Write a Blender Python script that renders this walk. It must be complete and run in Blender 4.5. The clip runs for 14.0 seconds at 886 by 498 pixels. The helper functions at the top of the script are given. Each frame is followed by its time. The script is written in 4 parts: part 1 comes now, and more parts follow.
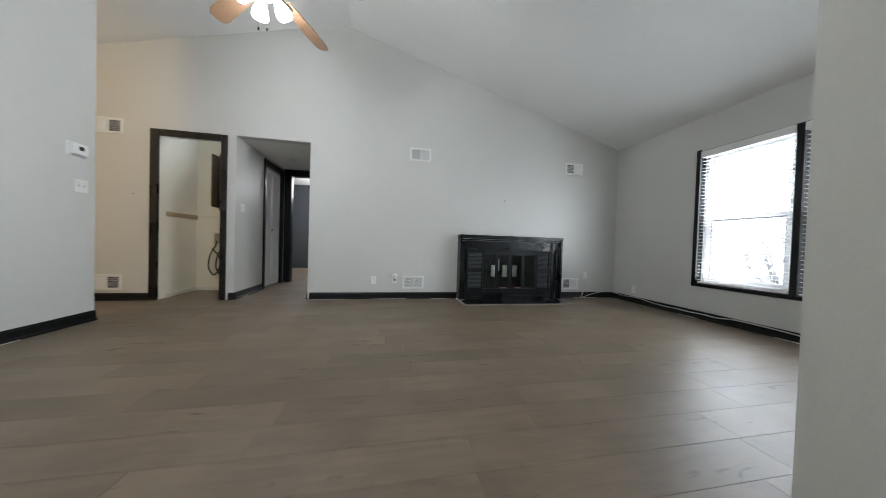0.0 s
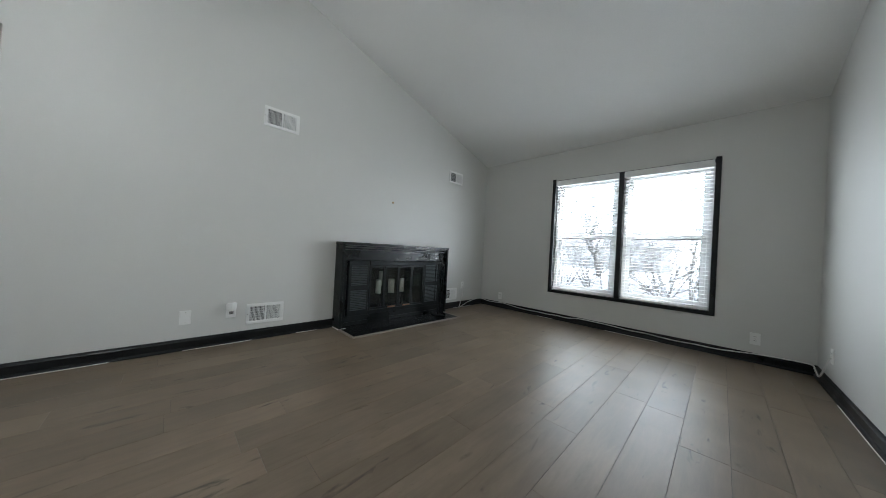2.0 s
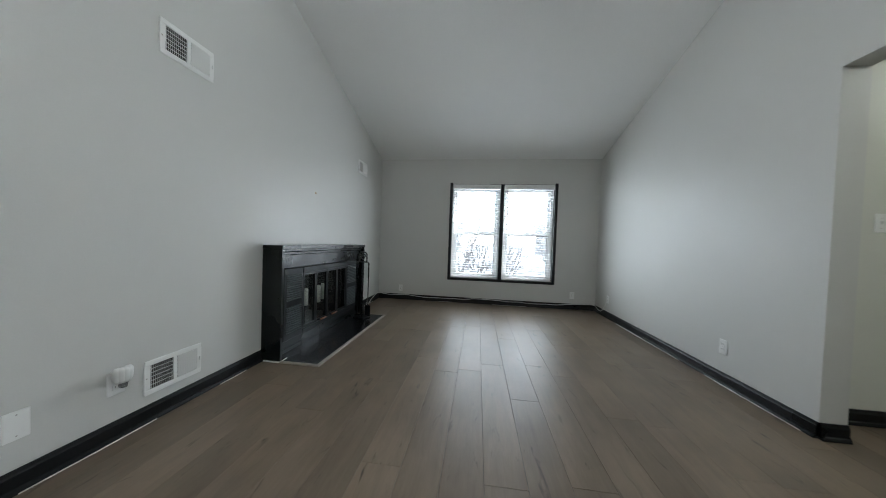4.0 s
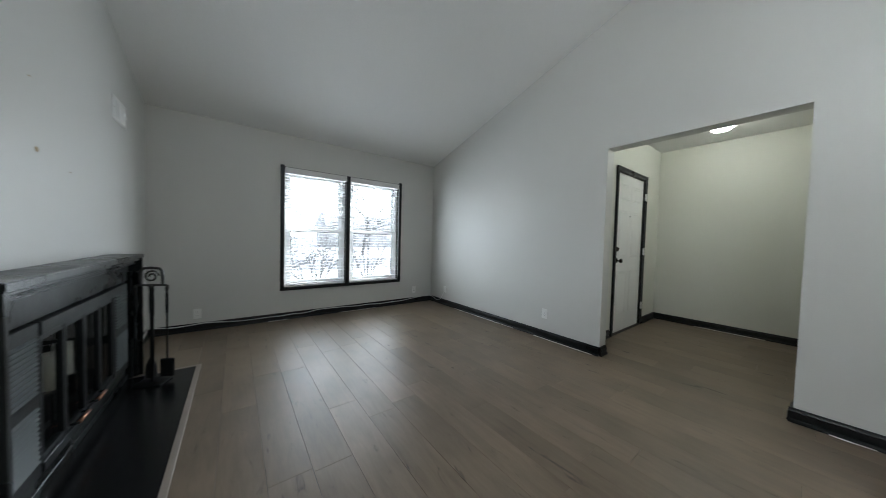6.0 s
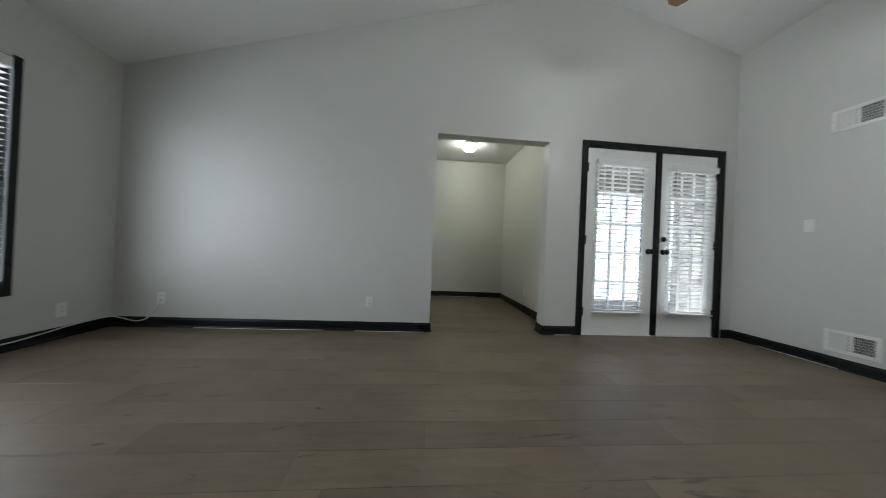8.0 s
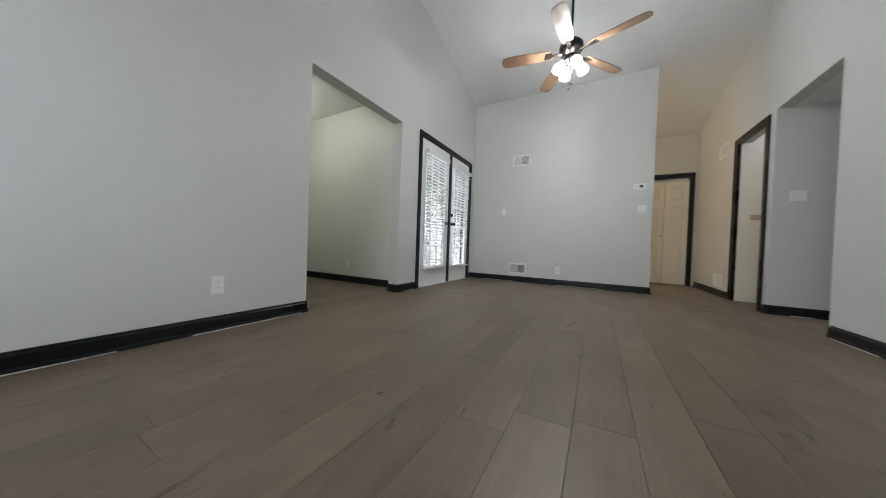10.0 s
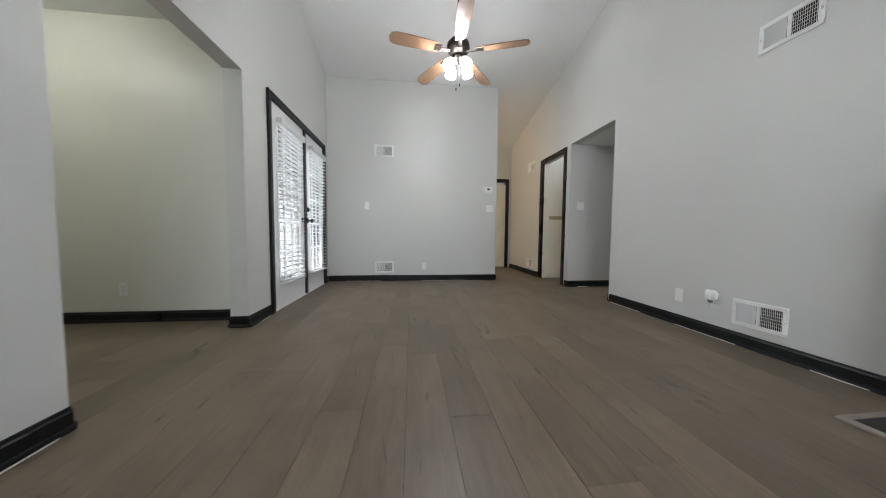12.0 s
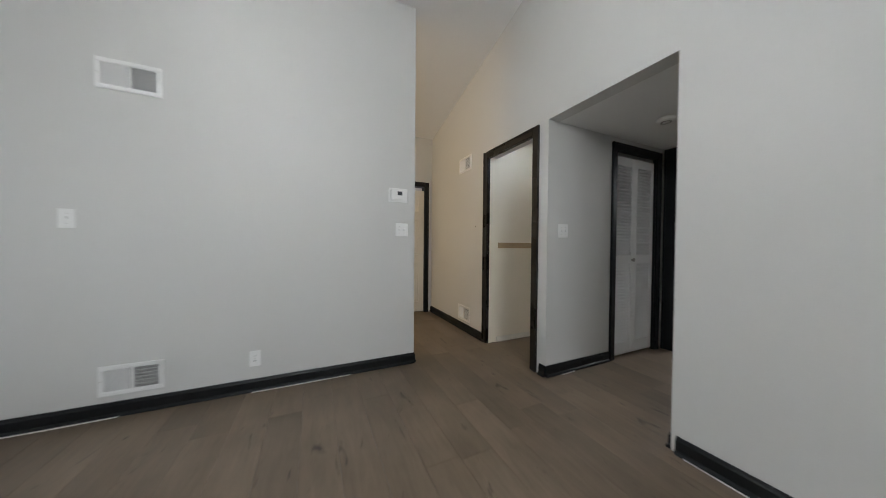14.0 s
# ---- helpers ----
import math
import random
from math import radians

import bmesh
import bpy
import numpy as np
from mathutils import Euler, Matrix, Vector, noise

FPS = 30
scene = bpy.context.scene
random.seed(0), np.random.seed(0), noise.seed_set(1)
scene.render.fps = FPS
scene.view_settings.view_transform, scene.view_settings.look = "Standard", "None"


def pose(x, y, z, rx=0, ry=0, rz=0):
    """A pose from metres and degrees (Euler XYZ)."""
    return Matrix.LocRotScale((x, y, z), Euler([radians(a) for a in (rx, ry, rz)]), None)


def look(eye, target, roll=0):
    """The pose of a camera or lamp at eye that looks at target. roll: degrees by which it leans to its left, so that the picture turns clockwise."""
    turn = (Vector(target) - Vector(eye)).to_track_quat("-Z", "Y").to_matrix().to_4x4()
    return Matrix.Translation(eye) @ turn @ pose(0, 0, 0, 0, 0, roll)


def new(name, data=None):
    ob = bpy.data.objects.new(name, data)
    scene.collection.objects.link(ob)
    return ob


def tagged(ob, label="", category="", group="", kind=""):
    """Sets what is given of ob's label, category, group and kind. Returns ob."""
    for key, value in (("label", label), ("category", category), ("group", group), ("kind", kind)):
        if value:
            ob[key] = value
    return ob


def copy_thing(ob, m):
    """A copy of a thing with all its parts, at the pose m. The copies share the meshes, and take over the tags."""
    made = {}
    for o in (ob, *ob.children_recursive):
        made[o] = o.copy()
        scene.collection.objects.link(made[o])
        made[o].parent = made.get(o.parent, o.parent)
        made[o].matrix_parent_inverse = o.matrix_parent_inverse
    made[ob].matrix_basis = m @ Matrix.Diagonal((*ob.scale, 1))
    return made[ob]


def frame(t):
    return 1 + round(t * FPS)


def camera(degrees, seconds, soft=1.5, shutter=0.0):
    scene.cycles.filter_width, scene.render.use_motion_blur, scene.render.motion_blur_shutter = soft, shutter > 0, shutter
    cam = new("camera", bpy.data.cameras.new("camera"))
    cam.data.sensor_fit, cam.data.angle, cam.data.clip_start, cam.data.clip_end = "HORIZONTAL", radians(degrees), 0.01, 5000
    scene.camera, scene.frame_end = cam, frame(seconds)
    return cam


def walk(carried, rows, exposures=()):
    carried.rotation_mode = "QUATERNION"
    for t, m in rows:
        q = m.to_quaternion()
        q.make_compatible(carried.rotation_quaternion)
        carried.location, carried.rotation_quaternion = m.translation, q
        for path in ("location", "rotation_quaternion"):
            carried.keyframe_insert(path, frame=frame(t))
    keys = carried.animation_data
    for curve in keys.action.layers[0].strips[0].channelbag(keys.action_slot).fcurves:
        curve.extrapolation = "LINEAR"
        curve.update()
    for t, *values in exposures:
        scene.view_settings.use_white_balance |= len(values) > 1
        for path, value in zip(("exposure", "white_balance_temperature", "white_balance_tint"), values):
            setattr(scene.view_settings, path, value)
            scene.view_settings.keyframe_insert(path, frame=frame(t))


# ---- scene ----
cam = camera(116.0, 14.0, soft=0.6, shutter=0.3)
PATH = [
    (0, (2.738, -0.374, 0.825), (3.117, 1.59, 0.788), 1.8),
    (0.5, (2.74, -0.162, 0.961), (3.385, 1.73, 0.928), 2.9),
    (1, (2.687, 0.122, 0.996), (3.625, 1.888, 0.976), 3.2),
    (1.5, (2.562, 0.393, 0.93), (3.76, 1.994, 0.93), 3.4),
    (2, (2.397, 0.636, 0.939), (3.807, 2.055, 0.947), 3.1),
    (4.3, (1.616, 2.156, 1.046), (3.613, 2.195, 0.993), 2.0),
    (4.5, (1.6, 2.278, 1.037), (3.597, 2.175, 0.98), 2.0),
    (5, (1.711, 2.58, 1.064), (3.653, 2.107, 0.993), 1.8),
    (5.5, (1.926, 2.776, 1.123), (3.743, 1.944, 1.047), 1.4),
    (6, (2.231, 2.968, 1.147), (3.829, 1.767, 1.08), 1.5),
    (6.5, (2.544, 3.008, 1.079), (3.822, 1.47, 1.058), 2.0),
    (7, (2.911, 3.03, 1.031), (3.743, 1.211, 1.023), 2.2),
    (7.5, (3.257, 2.976, 0.983), (3.594, 1.005, 0.966), 2.5),
    (8, (3.635, 2.91, 0.859), (3.46, 0.917, 0.87), 2.6),
    (8.5, (4.018, 2.785, 0.792), (3.344, 0.902, 0.803), 2.4),
    (8.7, (4.153, 2.723, 0.757), (3.295, 0.917, 0.772), 2.2),
    (10.8, (5.184, 1.776, 0.584), (3.234, 1.336, 0.512), 1.8),
    (11, (5.159, 1.699, 0.612), (3.189, 1.364, 0.531), 1.5),
    (11.5, (5.01, 1.509, 0.686), (3.013, 1.465, 0.583), 1.1),
    (12, (4.716, 1.352, 0.791), (2.732, 1.58, 0.684), 0.5),
    (12.5, (4.335, 1.312, 0.96), (2.389, 1.762, 0.845), -0.4),
    (13, (3.845, 1.362, 1.085), (1.955, 2.007, 0.99), -0.8),
    (13.5, (3.243, 1.549, 1.141), (1.409, 2.343, 1.071), -0.4),
    (14, (2.46, 1.966, 1.109), (0.649, 2.812, 1.077), 0.5),
]
EXPOSURES = [(0.0, 4.72, 5820, 8.5), (1.5, 4.42, 5780, 6.5), (5.0, 4.34, 5720, 5.5), (6.5, 4.3, 5720, 5.5), (7.5, 4.02, 5780, 5.5), (8.5, 4.1, 5880, 6.5), (11.0, 4.58, 5920, 10.5), (13.5, 4.54, 5920, 10.5), (14.0, 4.54, 5920, 10.5)]
walk(cam, [(t, look(eye, target, roll)) for t, eye, target, roll in PATH], EXPOSURES)
SKY, SUN, FAN_GLOW, DOME_GLOW, KITCHEN, BEDROOM = 0.085, 0.9, 4.9, 2.2, 1.75, 2.8
WINDOW_DAY, DOOR_DAY = 0.92, 0.13
FLOOR_LIGHT, FLOOR_DARK = (0.218, 0.170, 0.120), (0.116, 0.086, 0.057)

# ---- world, sun, large lights ----
world = bpy.data.worlds.new("overcast_sky")
scene.world = world
world.use_nodes = True
wn, wl = world.node_tree.nodes, world.node_tree.links
sky = wn.new("ShaderNodeTexSky")
sky.sky_type, sky.sun_disc = "NISHITA", False
sky.sun_elevation, sky.sun_rotation = radians(42), radians(120)
sky.air_density, sky.dust_density, sky.ozone_density = 1.0, 1.0, 1.0
grey = wn.new("ShaderNodeHueSaturation")
grey.inputs["Saturation"].default_value = 0.35
wl.new(sky.outputs["Color"], grey.inputs["Color"])
wl.new(grey.outputs["Color"], wn["Background"].inputs["Color"])
wn["Background"].inputs["Strength"].default_value = SKY
sun = new("sun", bpy.data.lights.new("sun", "SUN"))
sun.data.energy, sun.data.angle, sun.data.color = SUN, radians(20), (1.0, 0.96, 0.9)
sun.matrix_world = look((8, -14, 14), (3, 0, 0))


def lamp(name, place, watts, size, color):
    ob = new(name, bpy.data.lights.new(name, "POINT"))
    ob.data.energy, ob.data.shadow_soft_size, ob.data.color = watts, size, color
    ob.location = place
    return ob


def opening_lamp(name, place, wide, high, turn, watts, color):
    """An area lamp that fills a window's opening and stands in for the sky's light."""
    ob = new(name, bpy.data.lights.new(name, "AREA"))
    ob.data.shape, ob.data.size, ob.data.size_y = "RECTANGLE", wide, high
    ob.data.energy, ob.data.color = watts, color
    ob.matrix_world = pose(*place, 90, 0, turn)
    return ob


for y, wide in ((1.12, 0.80), (2.03, 0.80)):
    opening_lamp("window_daylight", (6.550, y, 1.25), wide, 1.5, 90, WINDOW_DAY, (0.99, 1.0, 0.985))
for x in (1.41, 0.58):
    opening_lamp("door_daylight", (x, 0.042, 1.1), 0.54, 1.55, 180, DOOR_DAY, (0.99, 1.0, 0.985))


# ---- materials ----
def nodes_of(name):
    m = bpy.data.materials.new(name)
    m.use_nodes = True
    nt = m.node_tree
    return m, nt, nt.nodes["Principled BSDF"]


def node(nt, kind, **values):
    n = nt.nodes.new(kind)
    for k, v in values.items():
        n.inputs[k].default_value = v
    return n


def mat(name, color, rough=0.5, metal=0.0, spec=0.5, grain=60.0, vary=0.08, stain=1.5, bump=0.05, rough_vary=0.1, random_tint=0.0):
    """A paint, metal or plastic with fine grain, slow blotches and a faint relief."""
    m, nt, b = nodes_of(name)
    co = node(nt, "ShaderNodeTexCoord").outputs["Object"]
    fine = node(nt, "ShaderNodeTexNoise", Scale=grain, Detail=4.0)
    slow = node(nt, "ShaderNodeTexNoise", Scale=stain, Detail=3.0)
    for n in (fine, slow):
        nt.links.new(co, n.inputs["Vector"])
    mix = node(nt, "ShaderNodeMix", Factor=0.5)
    nt.links.new(fine.outputs["Fac"], mix.inputs[2])
    nt.links.new(slow.outputs["Fac"], mix.inputs[3])
    value = node(nt, "ShaderNodeMapRange")
    for k, v in zip((1, 2, 3, 4), (0.3, 0.7, 1 - vary, 1 + vary)):
        value.inputs[k].default_value = v
    nt.links.new(mix.outputs[0], value.inputs[0])
    hue = node(nt, "ShaderNodeHueSaturation", Color=(*color, 1))
    out = value.outputs[0]
    if random_tint:
        info = node(nt, "ShaderNodeObjectInfo")
        rnd = node(nt, "ShaderNodeMapRange")
        rnd.inputs[3].default_value, rnd.inputs[4].default_value = 1 - random_tint, 1 + random_tint
        nt.links.new(info.outputs["Random"], rnd.inputs[0])
        mul = node(nt, "ShaderNodeMath")
        mul.operation = "MULTIPLY"
        nt.links.new(out, mul.inputs[0])
        nt.links.new(rnd.outputs[0], mul.inputs[1])
        out = mul.outputs[0]
    nt.links.new(out, hue.inputs["Value"])
    nt.links.new(hue.outputs["Color"], b.inputs["Base Color"])
    r = node(nt, "ShaderNodeMapRange")
    for k, v in zip((1, 2, 3, 4), (0.3, 0.7, max(rough - rough_vary, 0.02), min(rough + rough_vary, 1))):
        r.inputs[k].default_value = v
    nt.links.new(slow.outputs["Fac"], r.inputs[0])
    nt.links.new(r.outputs[0], b.inputs["Roughness"])
    b.inputs["Metallic"].default_value, b.inputs["Specular IOR Level"].default_value = metal, spec
    if bump:
        bp = node(nt, "ShaderNodeBump", Strength=bump, Distance=0.01)
        nt.links.new(fine.outputs["Fac"], bp.inputs["Height"])
        nt.links.new(bp.outputs["Normal"], b.inputs["Normal"])
    return m


def glow(name, color, strength):
    m, nt, b = nodes_of(name)
    b.inputs["Base Color"].default_value = (*color, 1)
    b.inputs["Emission Color"].default_value = (*color, 1)
    b.inputs["Emission Strength"].default_value = strength
    b.inputs["Roughness"].default_value = 0.3
    return m


def clear_glass(name, tint=(1, 1, 1), low=0.025):
    """Thin pane: clear with a grazing gloss."""
    m, nt, b = nodes_of(name)
    nt.nodes.remove(b)
    clear = node(nt, "ShaderNodeBsdfTransparent", Color=(*tint, 1))
    gloss = node(nt, "ShaderNodeBsdfGlossy", Roughness=0.02)
    lw = node(nt, "ShaderNodeLayerWeight", Blend=0.5)
    up = node(nt, "ShaderNodeMath")
    up.operation = "POWER"
    up.inputs[1].default_value = 5.0
    nt.links.new(lw.outputs["Facing"], up.inputs[0])
    fr = node(nt, "ShaderNodeMapRange")
    fr.inputs[3].default_value, fr.inputs[4].default_value = low, 0.6
    nt.links.new(up.outputs[0], fr.inputs[0])
    mix = node(nt, "ShaderNodeMixShader")
    nt.links.new(fr.outputs[0], mix.inputs[0])
    nt.links.new(clear.outputs[0], mix.inputs[1])
    nt.links.new(gloss.outputs[0], mix.inputs[2])
    nt.links.new(mix.outputs[0], nt.nodes["Material Output"].inputs["Surface"])
    return m


def wood(name, light, dark, stretch, rough, tint=0.12, knots=0.0, bump=0.08):
    """Boards with grain along local x; each board has its own tone and figure."""
    m, nt, b = nodes_of(name)
    co = node(nt, "ShaderNodeTexCoord").outputs["Object"]
    info = node(nt, "ShaderNodeObjectInfo")
    shift = node(nt, "ShaderNodeVectorMath")
    shift.operation = "ADD"
    big = node(nt, "ShaderNodeMath")
    big.operation = "MULTIPLY"
    big.inputs[1].default_value = 57.0
    nt.links.new(info.outputs["Random"], big.inputs[0])
    nt.links.new(co, shift.inputs[0])
    nt.links.new(big.outputs[0], shift.inputs[1])
    mp = node(nt, "ShaderNodeMapping", Scale=stretch)
    nt.links.new(shift.outputs[0], mp.inputs["Vector"])
    grain = node(nt, "ShaderNodeTexNoise", Scale=5.0, Detail=8.0, Roughness=0.65, Distortion=0.6)
    pore = node(nt, "ShaderNodeTexNoise", Scale=42.0, Detail=5.0, Roughness=0.7)
    cloud = node(nt, "ShaderNodeTexNoise", Scale=2.2, Detail=3.0)
    nt.links.new(mp.outputs[0], grain.inputs["Vector"])
    nt.links.new(mp.outputs[0], pore.inputs["Vector"])
    nt.links.new(shift.outputs[0], cloud.inputs["Vector"])
    a = node(nt, "ShaderNodeMix", Factor=0.22)
    nt.links.new(grain.outputs["Fac"], a.inputs[2])
    nt.links.new(pore.outputs["Fac"], a.inputs[3])
    c = node(nt, "ShaderNodeMix", Factor=0.45)
    nt.links.new(a.outputs[0], c.inputs[2])
    nt.links.new(cloud.outputs["Fac"], c.inputs[3])
    ramp = node(nt, "ShaderNodeMapRange")
    ramp.inputs[1].default_value, ramp.inputs[2].default_value = 0.33, 0.66
    nt.links.new(c.outputs[0], ramp.inputs[0])
    colour = node(nt, "ShaderNodeMix")
    colour.data_type = "RGBA"
    colour.inputs[6].default_value, colour.inputs[7].default_value = (*dark, 1), (*light, 1)
    nt.links.new(ramp.outputs[0], colour.inputs[0])
    last = colour.outputs[2]
    if knots:
        mk = node(nt, "ShaderNodeMapping", Scale=(2.2, 9.0, 1.0))
        nt.links.new(shift.outputs[0], mk.inputs["Vector"])
        spots = node(nt, "ShaderNodeTexNoise", Scale=1.6, Detail=6.0, Roughness=0.6, Distortion=1.2)
        nt.links.new(mk.outputs[0], spots.inputs["Vector"])
        cut = node(nt, "ShaderNodeMapRange")
        for k, v in zip((1, 2, 3, 4), (0.63, 0.74, 0.0, knots)):
            cut.inputs[k].default_value = v
        nt.links.new(spots.outputs["Fac"], cut.inputs[0])
        kn = node(nt, "ShaderNodeMix")
        kn.data_type = "RGBA"
        kn.inputs[7].default_value = (*[v * 0.3 for v in dark], 1)
        nt.links.new(cut.outputs[0], kn.inputs[0])
        nt.links.new(last, kn.inputs[6])
        last = kn.outputs[2]
    tone = node(nt, "ShaderNodeMapRange")
    tone.inputs[3].default_value, tone.inputs[4].default_value = 1 - tint, 1 + tint
    nt.links.new(info.outputs["Random"], tone.inputs[0])
    hue = node(nt, "ShaderNodeHueSaturation")
    nt.links.new(tone.outputs[0], hue.inputs["Value"])
    nt.links.new(last, hue.inputs["Color"])
    nt.links.new(hue.outputs["Color"], b.inputs["Base Color"])
    rr = node(nt, "ShaderNodeMapRange")
    for k, v in zip((1, 2, 3, 4), (0.3, 0.7, rough - 0.06, rough + 0.1)):
        rr.inputs[k].default_value = v
    nt.links.new(a.outputs[0], rr.inputs[0])
    nt.links.new(rr.outputs[0], b.inputs["Roughness"])
    bp = node(nt, "ShaderNodeBump", Strength=bump, Distance=0.004)
    nt.links.new(a.outputs[0], bp.inputs["Height"])
    nt.links.new(bp.outputs["Normal"], b.inputs["Normal"])
    return m


M_WALL = mat("grey_wall_paint", (0.61, 0.608, 0.583), 0.47, spec=0.4, grain=140, vary=0.025, stain=0.7, bump=0.06)
# Wall grey tinted cream here for the warm light in the entry.
M_ENTRY = mat("lamp_tinted_wall_paint", (0.65, 0.65, 0.59), 0.5, grain=140, vary=0.025, stain=0.7, bump=0.06)
M_CEIL = mat("ceiling_paint", (0.81, 0.81, 0.795), 0.7, grain=90, vary=0.03, stain=0.6, bump=0.1)
M_WHITE = mat("white_satin_paint", (0.80, 0.80, 0.79), 0.38, grain=50, vary=0.025, bump=0.03)
M_CREAM = mat("cream_and_lamplit_white", (0.74, 0.70, 0.60), 0.45, grain=50, vary=0.03, bump=0.03)
# Closet cream, made yellower for the kitchen lamp's light that warms it.
M_CLOSET = mat("lamp_warmed_cream_paint", (0.80, 0.735, 0.59), 0.45, grain=90, vary=0.03, bump=0.05)
M_PLASTIC = mat("white_plastic", (0.80, 0.80, 0.78), 0.35, grain=200, vary=0.02, bump=0.01)
M_BLIND = mat("white_blind_slat", (0.80, 0.80, 0.79), 0.45, grain=80, vary=0.03, bump=0.02, random_tint=0.03)
M_BLACK = mat("black_trim_paint", (0.0065, 0.0075, 0.008), 0.36, spec=0.3, grain=45, vary=0.25, stain=3.0, bump=0.08)
M_BROWN = mat("dark_brown_trim_paint", (0.012, 0.010, 0.008), 0.3, spec=0.35, grain=45, vary=0.25, stain=3.0, bump=0.08)
M_PEWTER = mat("dull_pewter", (0.10, 0.10, 0.095), 0.35, metal=0.9, grain=90, vary=0.15, bump=0.03)
M_MANTEL = mat("black_mantel_paint", (0.0042, 0.0060, 0.0056), 0.29, spec=0.33, grain=35, vary=0.25, stain=4.0, bump=0.12)
M_IRON = mat("black_iron", (0.011, 0.013, 0.0135), 0.4, metal=0.3, spec=0.3, grain=120, vary=0.2, bump=0.1)
# Slats greyer than the iron behind, light on the louvres put into colour.
M_GRILLE = mat("lit_slat_grey", (0.085, 0.095, 0.097), 0.4, metal=0.3, grain=90, vary=0.1)
M_FIREBOX = mat("sooty_firebox", (0.03, 0.031, 0.031), 0.8, grain=30, vary=0.4, bump=0.3)
M_HEARTH = mat("black_hearth_slate", (0.007, 0.0075, 0.008), 0.24, spec=0.35, grain=160, vary=0.06, stain=2.0, bump=0.008, rough_vary=0.01)
M_NICKEL = mat("brushed_metal", (0.45, 0.43, 0.40), 0.3, metal=1.0, grain=200, vary=0.1, bump=0.03)
M_COPPER = mat("worn_copper_grip", (0.5, 0.25, 0.16), 0.35, metal=1.0, grain=60, vary=0.15, bump=0.05)
M_BRONZE = mat("dark_bronze_metal", (0.022, 0.018, 0.015), 0.35, metal=0.8, grain=80, vary=0.2, bump=0.03)
M_OPENING = mat("dark_opening", (0.04, 0.04, 0.04), 0.7, grain=30, vary=0.3)
M_CANDLE = mat("ivory_candle_wax", (0.80, 0.77, 0.68), 0.55, grain=60, vary=0.04, bump=0.04)
M_CABLE = mat("white_cable_jacket", (0.75, 0.74, 0.72), 0.4, grain=90, vary=0.03, bump=0.0)
M_CAULK = mat("white_caulk", (0.78, 0.77, 0.74), 0.5, grain=70, vary=0.08)
M_HOSE = mat("grey_rubber_hose", (0.05, 0.05, 0.055), 0.5, grain=90, vary=0.15)
M_BOARD = wood("pine_ledger", (0.50, 0.38, 0.22), (0.36, 0.25, 0.13), (0.8, 9, 9), 0.5)
M_FLOOR = wood("grey_oak_plank", FLOOR_LIGHT, FLOOR_DARK, (0.7, 5.0, 5.0), 0.40, tint=0.12, knots=1.0, bump=0.10)
M_BLADE = wood("walnut_fan_blade", (0.255, 0.155, 0.092), (0.125, 0.072, 0.040), (0.8, 9, 9), 0.3, tint=0.05)
M_BOARD_GREY = wood("taupe_strip", (0.36, 0.31, 0.27), (0.24, 0.20, 0.17), (0.8, 9, 9), 0.4)
M_SUB = mat("dark_underlay", (0.035, 0.03, 0.027), 0.8)
# Grey tint only dims the bright view outside; the glass itself is clear.
M_GLASS = clear_glass("window_glass", (0.64, 0.64, 0.64))
M_SMOKE = clear_glass("smoked_firescreen_glass", (0.86, 0.88, 0.88), 0.035)
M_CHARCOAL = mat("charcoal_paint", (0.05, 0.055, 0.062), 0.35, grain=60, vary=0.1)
M_PANELBOX = mat("brown_metal_box", (0.09, 0.055, 0.035), 0.5, grain=40, vary=0.2)
M_BULB = glow("lit_frosted_glass", (1.0, 0.965, 0.91), FAN_GLOW)
M_DOME = glow("lit_dome_glass", (1.0, 0.95, 0.80), DOME_GLOW)
# Lawn whitened as a reflector that throws light up to the ceiling.
M_LAWN = mat("light_bouncing_lawn", (0.66, 0.66, 0.65), 0.9, grain=8, vary=0.3, stain=0.4, bump=0.3)
# Brick and asphalt are paled for the glare that washes out the view.
M_BRICK = mat("glare_paled_brick_wall", (0.50, 0.48, 0.45), 0.8, grain=20, vary=0.2)
M_ROAD = mat("glare_paled_asphalt", (0.20, 0.20, 0.20), 0.85, grain=40, vary=0.2, bump=0.2)
# Twigs lighter than bark: bloom from the bright sky put into colour.
M_TWIG = mat("bloom_paled_twig", (0.18, 0.168, 0.155), 0.9, grain=20, vary=0.3, bump=0.2)
M_BARK = mat("tree_bark", (0.11, 0.10, 0.09), 0.9, grain=20, vary=0.3, bump=0.4)
M_SIDING = mat("pale_siding", (0.62, 0.60, 0.56), 0.6, grain=30, vary=0.05)
# Shingles paled likewise, glare put into their colour.
M_ROOF = mat("glare_paled_shingle", (0.42, 0.41, 0.40), 0.9, grain=30, vary=0.3)
M_DECK = mat("pale_deck", (0.58, 0.57, 0.55), 0.8, grain=25, vary=0.15)
M_LEAF = mat("pale_evergreen_leaf", (0.36, 0.39, 0.33), 0.7, grain=25, vary=0.3)
M_DARKWIN = mat("dark_window_glass", (0.05, 0.055, 0.06), 0.1)


